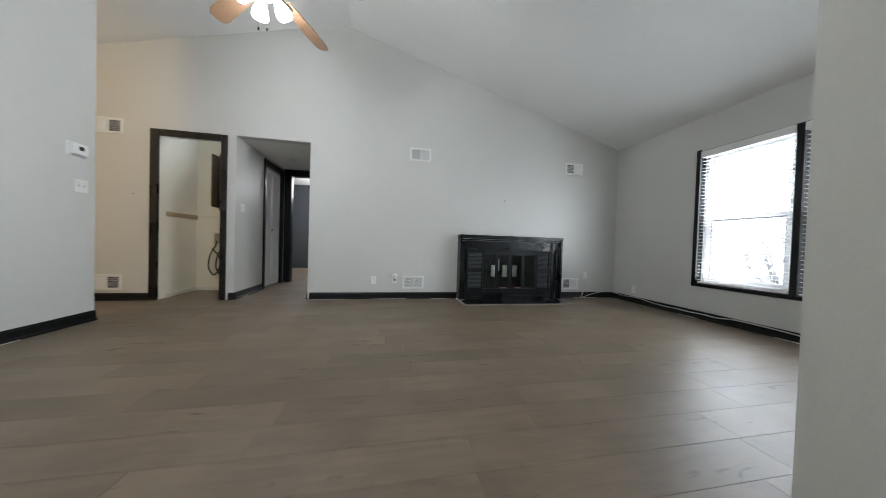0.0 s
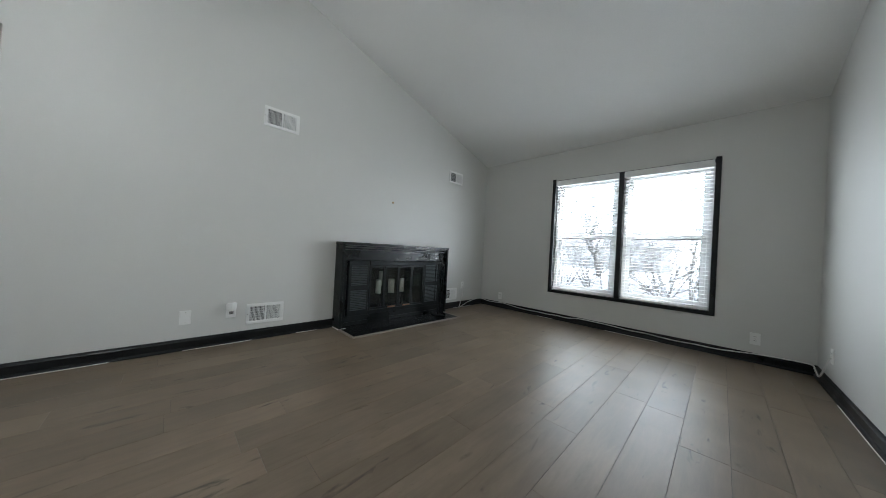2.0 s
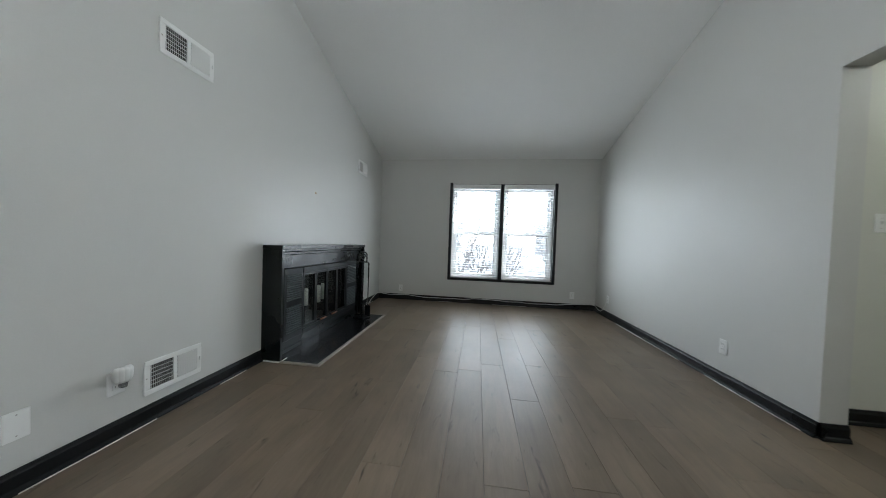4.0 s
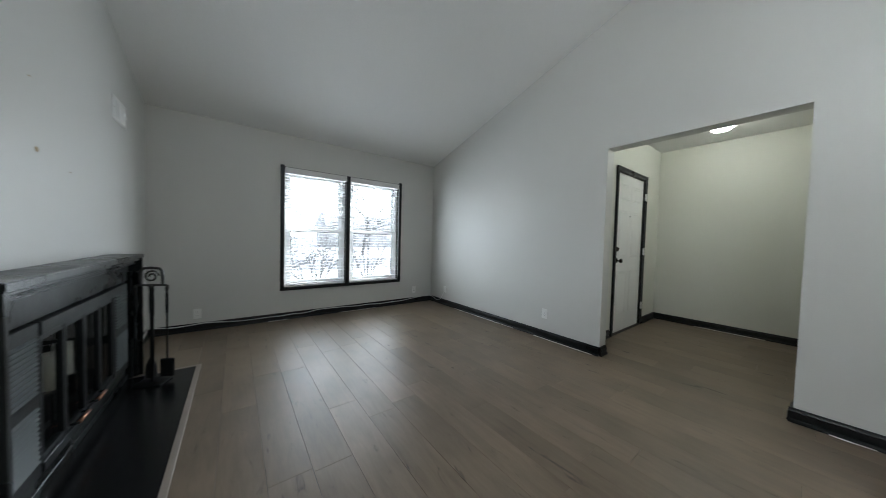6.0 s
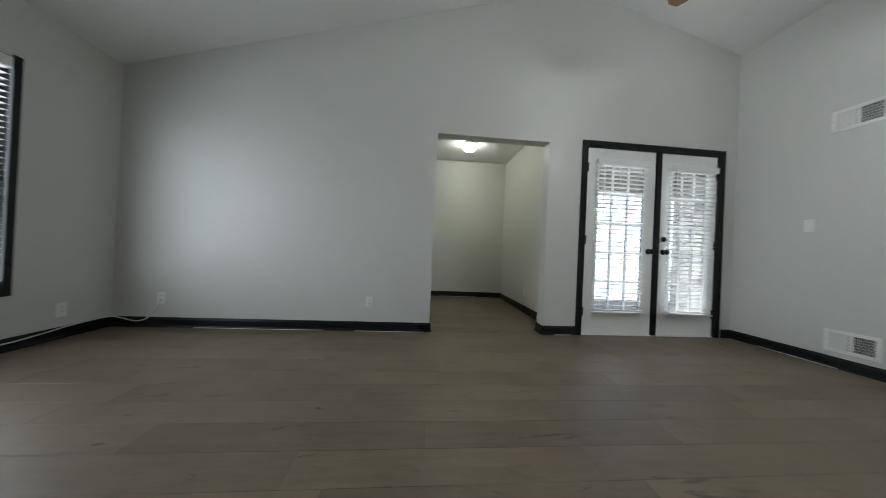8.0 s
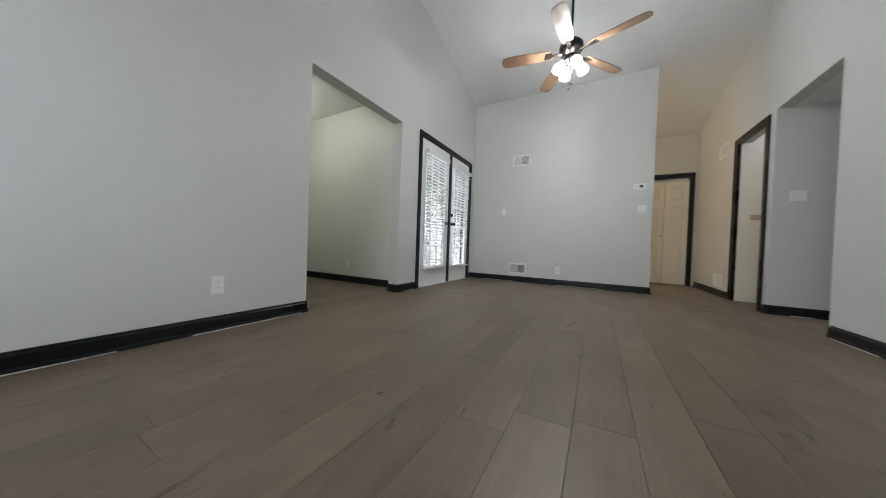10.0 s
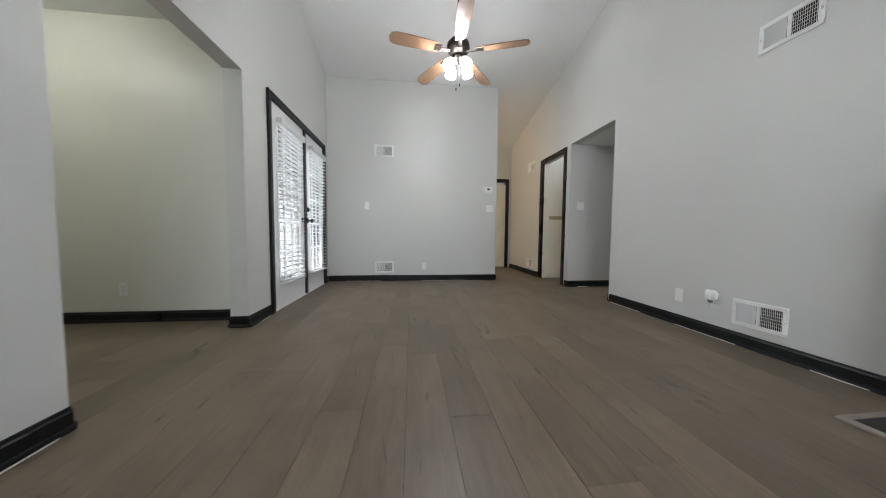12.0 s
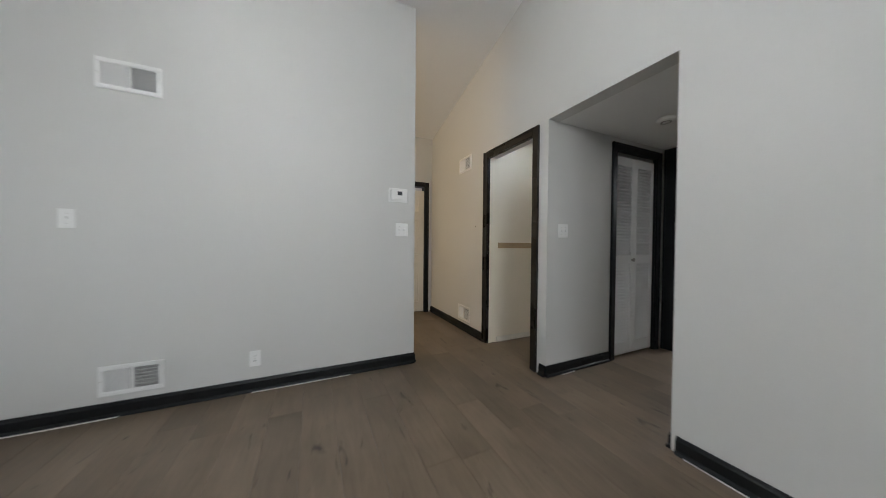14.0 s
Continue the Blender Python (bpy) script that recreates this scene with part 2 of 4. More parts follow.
# ---- mesh helpers ----
def add_box(bm, x0, x1, y0, y1, z0, z1, bevel=0.0):
    vs = [bm.verts.new(p) for p in ((x0, y0, z0), (x1, y0, z0), (x1, y1, z0), (x0, y1, z0), (x0, y0, z1), (x1, y0, z1), (x1, y1, z1), (x0, y1, z1))]
    fs = [bm.faces.new([vs[i] for i in f]) for f in ((3, 2, 1, 0), (4, 5, 6, 7), (0, 1, 5, 4), (1, 2, 6, 5), (2, 3, 7, 6), (3, 0, 4, 7))]
    if bevel:
        edges = list({e for f in fs for e in f.edges})
        bmesh.ops.bevel(bm, geom=edges, offset=bevel, segments=1 if bevel < 0.004 else 2, affect="EDGES")
    return bm


def box(x0, x1, y0, y1, z0, z1, bevel=0.0):
    return add_box(bmesh.new(), min(x0, x1), max(x0, x1), min(y0, y1), max(y0, y1), min(z0, z1), max(z0, z1), bevel)


def turned(profile, steps=24, bm=None, m=None):
    """A lathe round z from (radius, height) pairs."""
    bm = bm or bmesh.new()
    rings = []
    for r, z in profile:
        if r < 1e-5:
            v = Vector((0, 0, z))
            rings.append([bm.verts.new(m @ v if m else v)])
        else:
            ring = []
            for i in range(steps):
                a = math.tau * i / steps
                v = Vector((r * math.cos(a), r * math.sin(a), z))
                ring.append(bm.verts.new(m @ v if m else v))
            rings.append(ring)
    for a, b in zip(rings, rings[1:]):
        for i in range(steps):
            j = (i + 1) % steps
            if len(a) == 1 and len(b) > 1:
                f = bm.faces.new((a[0], b[i], b[j]))
            elif len(b) == 1 and len(a) > 1:
                f = bm.faces.new((a[j], a[i], b[0]))
            elif len(a) > 1:
                f = bm.faces.new((a[j], a[i], b[i], b[j]))
            else:
                continue
            f.smooth = True
    return bm


def tube(points, r, steps=8, bm=None, radii=None):
    """A round bar along a line of points."""
    bm = bm or bmesh.new()
    pts = [Vector(p) for p in points]
    rings, side = [], None
    for i, p in enumerate(pts):
        way = (pts[min(i + 1, len(pts) - 1)] - pts[max(i - 1, 0)]).normalized()
        if side is None:
            side = way.orthogonal().normalized()
        side = (side - way * side.dot(way)).normalized()
        up = way.cross(side)
        rr = radii[i] if radii else r
        rings.append([bm.verts.new(p + (side * math.cos(math.tau * k / steps) + up * math.sin(math.tau * k / steps)) * rr) for k in range(steps)])
    for a, b in zip(rings, rings[1:]):
        for k in range(steps):
            f = bm.faces.new((a[k], a[(k + 1) % steps], b[(k + 1) % steps], b[k]))
            f.smooth = True
    bm.faces.new(rings[0][::-1])
    bm.faces.new(rings[-1])
    return bm


def mesh_of(name, bm, material):
    bmesh.ops.recalc_face_normals(bm, faces=bm.faces)
    me = bpy.data.meshes.new(name)
    bm.to_mesh(me)
    bm.free()
    me.materials.append(material)
    return me


def part(name, bm, material, parent=None, label=""):
    ob = new(name, mesh_of(name, bm, material))
    ob.parent = parent
    return tagged(ob, label)


def structure(name, bm, material, label, category):
    return tagged(part(name, bm, material), label, category, kind="structure")


def thing(name, label, category, m=None, group="", kind=""):
    ob = new(name)
    ob.empty_display_size = 0.1
    if m is not None:
        ob.matrix_world = m
    return tagged(ob, label, category, group, kind)


def facing(x, y, z, way):
    """A pose on a wall: local x runs along it, local -y comes out of it, z is up. way: the side it faces."""
    return pose(x, y, z, 0, 0, {"S": 0, "E": 90, "N": 180, "W": -90}[way])


# ---- the plan ----
X1, Y1 = 6.53, 3.735           # inner faces of the living room, from the south-west corner
RID0, RID1, RIDZ = 1.88, 2.15, 3.78


def ceil_z(x):
    return RIDZ - 0.258 * (RID0 - x) if x < RID0 else RIDZ - 0.291 * (x - RID1) if x > RID1 else RIDZ


def gable(name, xs, y0, y1, holes, label, material=M_WALL, xa=-1.9, xb=X1 + 0.16):
    """A wall under the sloped ceiling; holes: (x0, x1, z0, z1)."""
    cuts = sorted({xa, xb, RID0, RID1, *[h for q in holes for h in q[:2]]})
    bm = bmesh.new()
    for a, b in zip(cuts, cuts[1:]):
        mid = (a + b) / 2
        spans, low = [], 0.0
        for h in sorted([q for q in holes if q[0] <= mid <= q[1]], key=lambda q: q[2]):
            if h[2] > low:
                spans.append((low, h[2]))
            low = h[3]
        spans.append((low, None))
        for z0, z1 in spans:
            ta, tb = (z1, z1) if z1 else (ceil_z(a) + 0.04, ceil_z(b) + 0.04)
            vs = [bm.verts.new(p) for p in ((a, y0, z0), (b, y0, z0), (b, y1, z0), (a, y1, z0), (a, y0, ta), (b, y0, tb), (b, y1, tb), (a, y1, ta))]
            for f in ((3, 2, 1, 0), (4, 5, 6, 7), (0, 1, 5, 4), (1, 2, 6, 5), (2, 3, 7, 6), (3, 0, 4, 7)):
                bm.faces.new([vs[i] for i in f])
    return structure(name, bm, material, label, "wall")


OP0, OP1, OPZ = 2.26, 3.488, 2.094          # cased-free opening to the entry
FD0, FD1, FDZ = 0.215, 1.832, 2.093          # rough opening of the french doors
CL0, CL1, CLZ = -0.155, 0.572, 2.088        # laundry closet doorway
HL0, HL1, HLZ = 0.73, 1.636, 2.158           # hallway opening
WY0, WY1, WZ0, WZ1 = 0.702, 2.448, 0.430, 2.062   # window opening
gable("wall_north", None, Y1, Y1 + 0.12, [(CL0, CL1, 0, CLZ), (HL0, HL1, 0, HLZ), (4.10, 5.12, 0.07, 0.84)], "light grey painted gable wall with fireplace and doorways")
gable("wall_south", None, -0.14, 0.0, [(OP0, OP1, 0, OPZ), (FD0, FD1, 0, FDZ)], "light grey painted gable wall with entry opening and french doors")

bm = bmesh.new()
for y0, y1, z0, z1 in ((0, WY0, 0, 2.53), (WY1, Y1, 0, 2.53), (WY0, WY1, 0, WZ0), (WY0, WY1, WZ1, 2.53)):
    add_box(bm, X1, X1 + 0.16, y0, y1, z0, z1)
structure("wall_east", bm, M_WALL, "light grey painted wall with a double window", "wall")
bm = box(-0.12, 0, 0, 2.82, 0, ceil_z(-0.12) + 0.02)
structure("wall_west", bm, M_WALL, "light grey painted partition wall reaching the sloped ceiling", "wall")
BI0, BI1, BIZ = 2.86, 3.62, 2.06
bm = bmesh.new()
for y0, y1, z0, z1 in ((0, BI0, 0, 2.88), (BI1, Y1, 0, 2.88), (BI0, BI1, BIZ, 2.88)):
    add_box(bm, -1.9, -1.78, y0, y1, z0, z1)
structure("wall_corridor_end", bm, M_WALL, "cream-lit painted wall at the corridor's end", "wall")

# ceilings
bm = bmesh.new()
for a, b in ((-1.9, RID0), (RID0, RID1), (RID1, X1 + 0.16)):
    za, zb = ceil_z(a), ceil_z(b)
    vs = [bm.verts.new(p) for p in ((a, -0.14, za), (b, -0.14, zb), (b, Y1 + 0.12, zb), (a, Y1 + 0.12, za), (a, -0.14, za + 0.15), (b, -0.14, zb + 0.15), (b, Y1 + 0.12, zb + 0.15), (a, Y1 + 0.12, za + 0.15))]
    for f in ((3, 2, 1, 0), (4, 5, 6, 7), (0, 1, 5, 4), (1, 2, 6, 5), (2, 3, 7, 6), (3, 0, 4, 7)):
        bm.faces.new([vs[i] for i in f])
structure("ceiling", bm, M_CEIL, "white vaulted ceiling with a narrow flat ridge", "ceiling")

# entry
EX0, EX1, EY, EZ = 2.03, 3.695, -2.32, 2.58
FDY0, FDY1, FDH = -1.70, -0.79, 2.065
structure("wall_entry_west", box(EX0 - 0.12, EX0, EY, -0.14, 0, EZ), M_ENTRY, "entry wall, warm light put into its paint", "wall")
structure("wall_entry_back", box(EX0 - 0.12, EX1 + 0.14, EY - 0.12, EY, 0, EZ), M_ENTRY, "back wall of the entry, warm light put into its paint", "wall")
bm = bmesh.new()
for y0, y1, z0, z1 in ((EY, FDY0, 0, EZ), (FDY1, -0.14, 0, EZ), (FDY0, FDY1, FDH, EZ)):
    add_box(bm, EX1, EX1 + 0.14, y0, y1, z0, z1)
structure("wall_entry_east", bm, M_ENTRY, "entry wall with the front door, warm light put into its paint", "wall")
structure("ceiling_entry", box(EX0 - 0.12, EX1 + 0.14, EY - 0.12, -0.14, EZ, EZ + 0.12), M_CEIL, "white flat entry ceiling", "ceiling")

# hallway, closet and the room past it
HEND = 5.42
LV0, LV1, LVZ = 4.60, 5.29, 2.05
bm = bmesh.new()
for y0, y1, z0, z1 in ((Y1 + 0.12, LV0, 0, HLZ), (LV1, HEND, 0, HLZ), (LV0, LV1, LVZ, HLZ)):
    add_box(bm, 0.62, HL0, y0, y1, z0, z1)
structure("wall_hall_west", bm, M_WALL, "light grey hallway wall with a louvred closet", "wall")
structure("wall_hall_east", box(HL1, HL1 + 0.12, Y1 + 0.12, HEND, 0, HLZ), M_WALL, "light grey hallway wall", "wall")
structure("ceiling_hall", box(0.62, HL1 + 0.12, Y1 + 0.12, HEND + 0.12, HLZ, HLZ + 0.1), M_CEIL, "low flat hallway ceiling", "ceiling")
bm = bmesh.new()
for x0, x1, z0, z1 in ((-0.6, 0.845, 0, 2.4), (1.60, 3.0, 0, 2.4), (0.845, 1.60, 2.05, 2.4)):
    add_box(bm, x0, x1, HEND, HEND + 0.12, z0, z1)
structure("wall_hall_end", bm, M_WALL, "hallway end wall with a doorway", "wall")
structure("wall_louvre_closet", box(0.0, 0.1, LV0 - 0.1, HEND, 0, HLZ), M_WALL, "plain unseen wall behind the bifold, shuts out light", "wall")
structure("wall_closet_west", box(CL0 - 0.1, CL0 + 0.014, Y1 + 0.12, 4.58, 0, 2.4), M_CLOSET, "cream closet side wall, lamp warmth put into its paint", "wall")
structure("wall_closet_back", box(CL0 + 0.014, 0.62, 4.46, 4.58, 0, 2.4), M_CLOSET, "cream closet back wall, lamp warmth put into its paint", "wall")
structure("ceiling_closet", box(CL0 - 0.1, 0.62, Y1 + 0.12, 4.58, 2.4, 2.5), M_CEIL, "unseen closet ceiling, shuts out light", "ceiling")
bm = bmesh.new()
add_box(bm, -0.72, -0.6, HEND, 8.42, 0, 2.4)
add_box(bm, 3.0, 3.12, HEND, 8.42, 0, 2.4)
structure("wall_bedroom", bm, M_WALL, "plain walls of the room past the hallway", "wall")
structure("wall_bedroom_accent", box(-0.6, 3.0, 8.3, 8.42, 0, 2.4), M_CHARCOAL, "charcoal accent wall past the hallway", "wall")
structure("ceiling_bedroom", box(-0.72, 3.12, HEND + 0.12, 8.42, 2.4, 2.5), M_CEIL, "flat bedroom ceiling", "ceiling")
structure("subfloor", box(-2.0, X1 + 0.16, -2.6, 8.5, -0.16, -0.010), M_SUB, "dark underlay below the planks", "floor")

# ---- lamps of the place ----
lamp("kitchen_lamp", (-0.62, 1.0, 2.35), KITCHEN, 0.3, (1.0, 0.71, 0.40))
lamp("bedroom_lamp", (1.2, 7.4, 2.1), BEDROOM, 0.2, (1.0, 0.95, 0.9))


# ---- trim: baseboards, casings ----
def baseboard(a, b, out, caulk=()):
    """A baseboard with shoe from a to b, its face towards out; caulk: stretches (0 to 1) where a white bead shows under it."""
    a, b, n = Vector((*a, 0)), Vector((*b, 0)), Vector((*out, 0))
    prof = [(0, 0), (0.026, 0), (0.026, 0.008), (0.022, 0.018), (0.014, 0.023), (0.014, 0.072), (0.009, 0.079), (0.006, 0.090), (0, 0.092)]
    bm = bmesh.new()
    ends = [[bm.verts.new(p + n * d + Vector((0, 0, z + 0.001))) for d, z in prof] for p in (a, b)]
    for i in range(len(prof)):
        j = (i + 1) % len(prof)
        bm.faces.new((ends[0][i], ends[0][j], ends[1][j], ends[1][i]))
    bm.faces.new(ends[0][::-1])
    bm.faces.new(ends[1])
    ob = structure("baseboard", bm, M_BLACK, "black painted baseboard with shoe moulding", "baseboard")
    for s0, s1 in caulk:
        p, q = a.lerp(b, s0), a.lerp(b, s1)
        part("caulk_bead", tube([p + n * 0.027 + Vector((0, 0, 0.003)), p.lerp(q, 0.5) + n * 0.030 + Vector((0, 0, 0.003)), q + n * 0.027 + Vector((0, 0, 0.003))], 0.0032, 6), M_CAULK, ob, "thin white caulk bead")
    return ob


baseboard((0, 0.0), (0, 2.82), (1, 0), ((0.1, 0.3), (0.55, 0.8)))
baseboard((0.0, 2.82), (-0.12, 2.82), (0, 1))
baseboard((-0.12, 2.82), (-0.12, 0.1), (-1, 0))
baseboard((-1.78, Y1), (-0.185, Y1), (0, -1))
baseboard((1.662, Y1), (3.80, Y1), (0, -1), ((0.02, 0.22), (0.4, 0.62), (0.8, 0.9)))
baseboard((5.42, Y1), (X1, Y1), (0, -1), ((0.3, 0.7),))
baseboard((X1, Y1), (X1, 0), (-1, 0), ((0.3, 0.36), (0.55, 0.7)))
baseboard((OP1, 0), (X1, 0), (0, 1), ((0.02, 0.25), (0.35, 0.75)))
baseboard((OP1, 0.0), (OP1, -0.14), (-1, 0))
baseboard((OP1, -0.14), (EX1, -0.14), (0, -1))
baseboard((EX1, -0.14), (EX1, -0.71), (-1, 0))
baseboard((EX1, -1.79), (EX1, EY), (-1, 0))
baseboard((EX0, EY), (EX1, EY), (0, 1), ((0.3, 0.7),))
baseboard((EX0, EY), (EX0, -0.14), (1, 0))
baseboard((EX0, -0.14), (OP0, -0.14), (0, -1))
baseboard((OP0, -0.14), (OP0, 0.0), (1, 0))
baseboard((1.875, 0), (OP0 + 0.02, 0), (0, 1), ((0.2, 0.6),))
baseboard((0, 0), (0.125, 0), (0, 1))
baseboard((HL0, Y1), (HL0, LV0 - 0.06), (1, 0), ((0.2, 0.4),))
baseboard((0.665, Y1), (HL0, Y1), (0, -1))
baseboard((HL1, Y1), (HL1, HEND), (-1, 0))


def casing(name, x0, x1, z1, m, material, label, wide=0.06, deep=0.018, depth=0.12, foot=0.0, split=None):
    """A door casing and jamb round an opening from x0 to x1, z1 high; local -y is the side that shows."""
    ob = thing(name, label, "door frame", m, kind="structure")
    for side, a, b in (("left", x0 - wide, x0 + 0.012), ("right", x1 - 0.012, x1 + wide)):
        bm = box(a, b, -deep, 0.0, foot, z1 + wide, 0.003)
        outer = (a, a + 0.018) if side == "left" else (b - 0.018, b)
        add_box(bm, outer[0], outer[1], -deep - 0.007, -deep + 0.002, foot, z1 + wide, 0.002)
        part("side_casing", bm, material, ob)
    bm = box(x0 + 0.012, x1 - 0.012, -deep + 0.0015, 0.0, z1 - 0.012, z1 + wide, 0.003)
    add_box(bm, x0, x1, -deep - 0.0055, -deep + 0.003, z1 + wide - 0.018, z1 + wide, 0.002)
    part("head_casing", bm, material, ob)
    part("jamb", box(x0, x0 + 0.016, -0.002, depth, foot, z1 - 0.016), material, ob)
    part("jamb", box(x1 - 0.016, x1, -0.002, depth, foot, z1 - 0.016), material, ob)
    part("head_jamb", box(x0, x1, -0.002, depth, z1 - 0.016, z1), material, ob)
    return ob


casing("trim_closet", CL0, CL1, CLZ, facing(0, Y1, 0, "S"), M_BROWN, "dark brown glossy casing round the laundry closet", depth=0.02)
casing("trim_louvre", LV0, LV1, LVZ, pose(HL0, 0, 0, 0, 0, 90), M_BLACK, "black casing round the louvred closet", wide=0.055, depth=0.03)
casing("trim_hall_end", 0.845, 1.60, 2.05, facing(0, HEND, 0, "S"), M_BLACK, "black casing of the doorway at the hallway's end", wide=0.10)
casing("trim_front_door", -FDY1, -FDY0, FDH, facing(EX1, 0, 0, "W"), M_BLACK, "black casing round the front door", wide=0.045, depth=0.14)
casing("trim_corridor_door", BI0, BI1, BIZ, facing(-1.78, 0, 0, "E"), M_BLACK, "black casing round the corridor closet door", wide=0.055)
casing("trim_french_door", -FD1, -FD0, FDZ, facing(0, 0, 0, "N"), M_BLACK, "black casing round the french doors", wide=0.055, depth=0.14)


# ---- doors ----
def raised_panel(bm, x0, x1, z0, z1, y, depth=0.009):
    """A moulded panel: a groove ring and a raised middle, on the face at y, towards -y."""
    def ring(i, d):
        return [bm.verts.new(p) for p in ((x0 + i, y - d, z0 + i), (x1 - i, y - d, z0 + i), (x1 - i, y - d, z1 - i), (x0 + i, y - d, z1 - i))]
    rings = [ring(0, 0.0), ring(0.010, 0.006), ring(0.022, 0.001), ring(0.040, 0.005)]
    for a, b in zip(rings, rings[1:]):
        for k in range(4):
            bm.faces.new((a[k], a[(k + 1) % 4], b[(k + 1) % 4], b[k]))
    bm.faces.new(rings[-1])


def knob(parent, x, z, y, material=M_BRONZE, lever=False):
    m = pose(x, y, z, 90)
    hd = part("handle", turned([(0, 0), (0.032, 0), (0.032, 0.006), (0.026, 0.010), (0.011, 0.012), (0.010, 0.035), (0.020, 0.040), (0.028, 0.050), (0.028, 0.060), (0.018, 0.068), (0, 0.070)], 20), material, parent, "dark bronze round knob")
    hd.matrix_basis = m
    return hd


def deadbolt(parent, x, z, y):
    hd = part("deadbolt", turned([(0, 0), (0.030, 0), (0.030, 0.010), (0.024, 0.015), (0, 0.016)], 20), M_BRONZE, parent, "dark bronze deadbolt")
    hd.matrix_basis = pose(x, y, z, 90)
    part("thumb_turn", box(-0.005, 0.005, -0.016, 0.016, 0.014, 0.028, 0.002), M_BRONZE, hd)


def hinges(parent, x, y, zs, material):
    for z in zs:
        bm = tube([(x, y, z - 0.05), (x, y, z + 0.05)], 0.008, 10)
        add_box(bm, x - 0.022, x + 0.022, y + 0.004, y + 0.008, z - 0.048, z + 0.048)
        part("hinge", bm, material, parent)


# front door, closed, seen from inside: local x runs from its latch side to its hinge side
door = thing("front_door", "white six-panel front door with dark knob and deadbolt", "door", facing(EX1, -0.795, 0, "W"))
bm = box(0.0, 0.90, 0.012, 0.055, 0.012, 2.048, 0.002)
for x0, x1 in ((0.115, 0.405), (0.51, 0.80)):
    for z0, z1 in ((0.23, 0.80), (0.98, 1.58), (1.72, 1.92)):
        raised_panel(bm, x0, x1, z0, z1, 0.0118)
part("leaf", bm, M_WHITE, door)
knob(door, 0.085, 0.94, 0.012)
deadbolt(door, 0.085, 1.085, 0.012)
hinges(door, 0.912, -0.024, (0.28, 1.05, 1.82), M_PLASTIC)
part("peephole", turned([(0, 0), (0.008, 0), (0.008, 0.004), (0, 0.005)], 12), M_BRONZE, door).matrix_basis = pose(0.46, 0.012, 1.52, 90)
part("threshold", box(-0.03, 0.945, -0.02, 0.12, 0.0012, 0.012, 0.003), M_BRONZE, door)

# white bifold at the corridor's end
door = thing("corridor_closet_door", "white panelled bifold door, closed, warm light put into its colour", "door", facing(-1.80, BI0 + 0.02, 0, "E"))
for x0 in (0.0, 0.367):
    bm = box(x0, x0 + 0.363, 0.0, 0.032, 0.015, 1.98, 0.002)
    for z0, z1 in ((0.16, 0.80), (0.93, 1.50), (1.62, 1.86)):
        raised_panel(bm, x0 + 0.09, x0 + 0.275, z0, z1, -0.0002)
    # White leaf in cream: the corridor's warm light is put into its colour.
    part("leaf", bm, M_CREAM, door)
part("knob", turned([(0, 0), (0.009, 0), (0.009, 0.012), (0.018, 0.018), (0.018, 0.026), (0, 0.030)], 16), M_NICKEL, door, "small pull knob").matrix_basis = pose(0.33, 0.0, 0.92, 90)
# Unseen wall added behind the bifold so no outdoor light leaks in.
structure("leak_cover_corridor_closet", box(-2.05, -1.95, 2.6, Y1, 0, 2.6), M_WALL, "unseen wall behind the bifold, shuts out light", "wall")

# louvred bifold in the hallway
door = thing("louvred_bifold_door", "white louvred bifold closet door, closed", "door", pose(HL0 - 0.018, LV0, 0, 0, 0, 90))
LW = (LV1 - LV0 - 0.04) / 2
slat_mesh = None
for i in range(2):
    x0 = 0.019 + i * (LW + 0.002)
    bm = box(x0, x0 + 0.045, 0.0, 0.03, 0.02, 1.995, 0.002)
    add_box(bm, x0 + LW - 0.045, x0 + LW, 0.0, 0.03, 0.02, 1.995, 0.002)
    for z0, z1 in ((0.02, 0.14), (0.93, 1.02), (1.91, 1.995)):
        add_box(bm, x0 + 0.045, x0 + LW - 0.045, 0.002, 0.028, z0, z1)
    leaf = part("leaf", bm, M_WHITE, door)
    if slat_mesh is None:
        bm = bmesh.new()
        add_box(bm, 0, LW - 0.09, -0.023, 0.023, -0.003, 0.003)
        bmesh.ops.rotate(bm, verts=bm.verts, cent=(0, 0, 0), matrix=Matrix.Rotation(radians(48), 3, "X"))
        slat_mesh = mesh_of("louvre", bm, M_WHITE)
    for z0, z1 in ((0.14, 0.93), (1.02, 1.91)):
        count = int((z1 - z0) / 0.030)
        for k in range(count):
            s = new("louvre", slat_mesh)
            s.parent = leaf
            s.location = (x0 + 0.045, 0.015, z0 + (k + 0.5) * (z1 - z0) / count)
part("knob", turned([(0, 0), (0.009, 0), (0.009, 0.012), (0.018, 0.018), (0.018, 0.026), (0, 0.030)], 16), M_NICKEL, door, "small pull knob").matrix_basis = pose(LW - 0.01, 0.0, 0.97, 90)
# Unseen lid added over the louvred closet against leaking skylight.
structure("leak_cover_louvre_closet", box(0.0, 0.62, 4.58, HEND, HLZ, HLZ + 0.1), M_CEIL, "unseen closet ceiling, shuts out light", "ceiling")


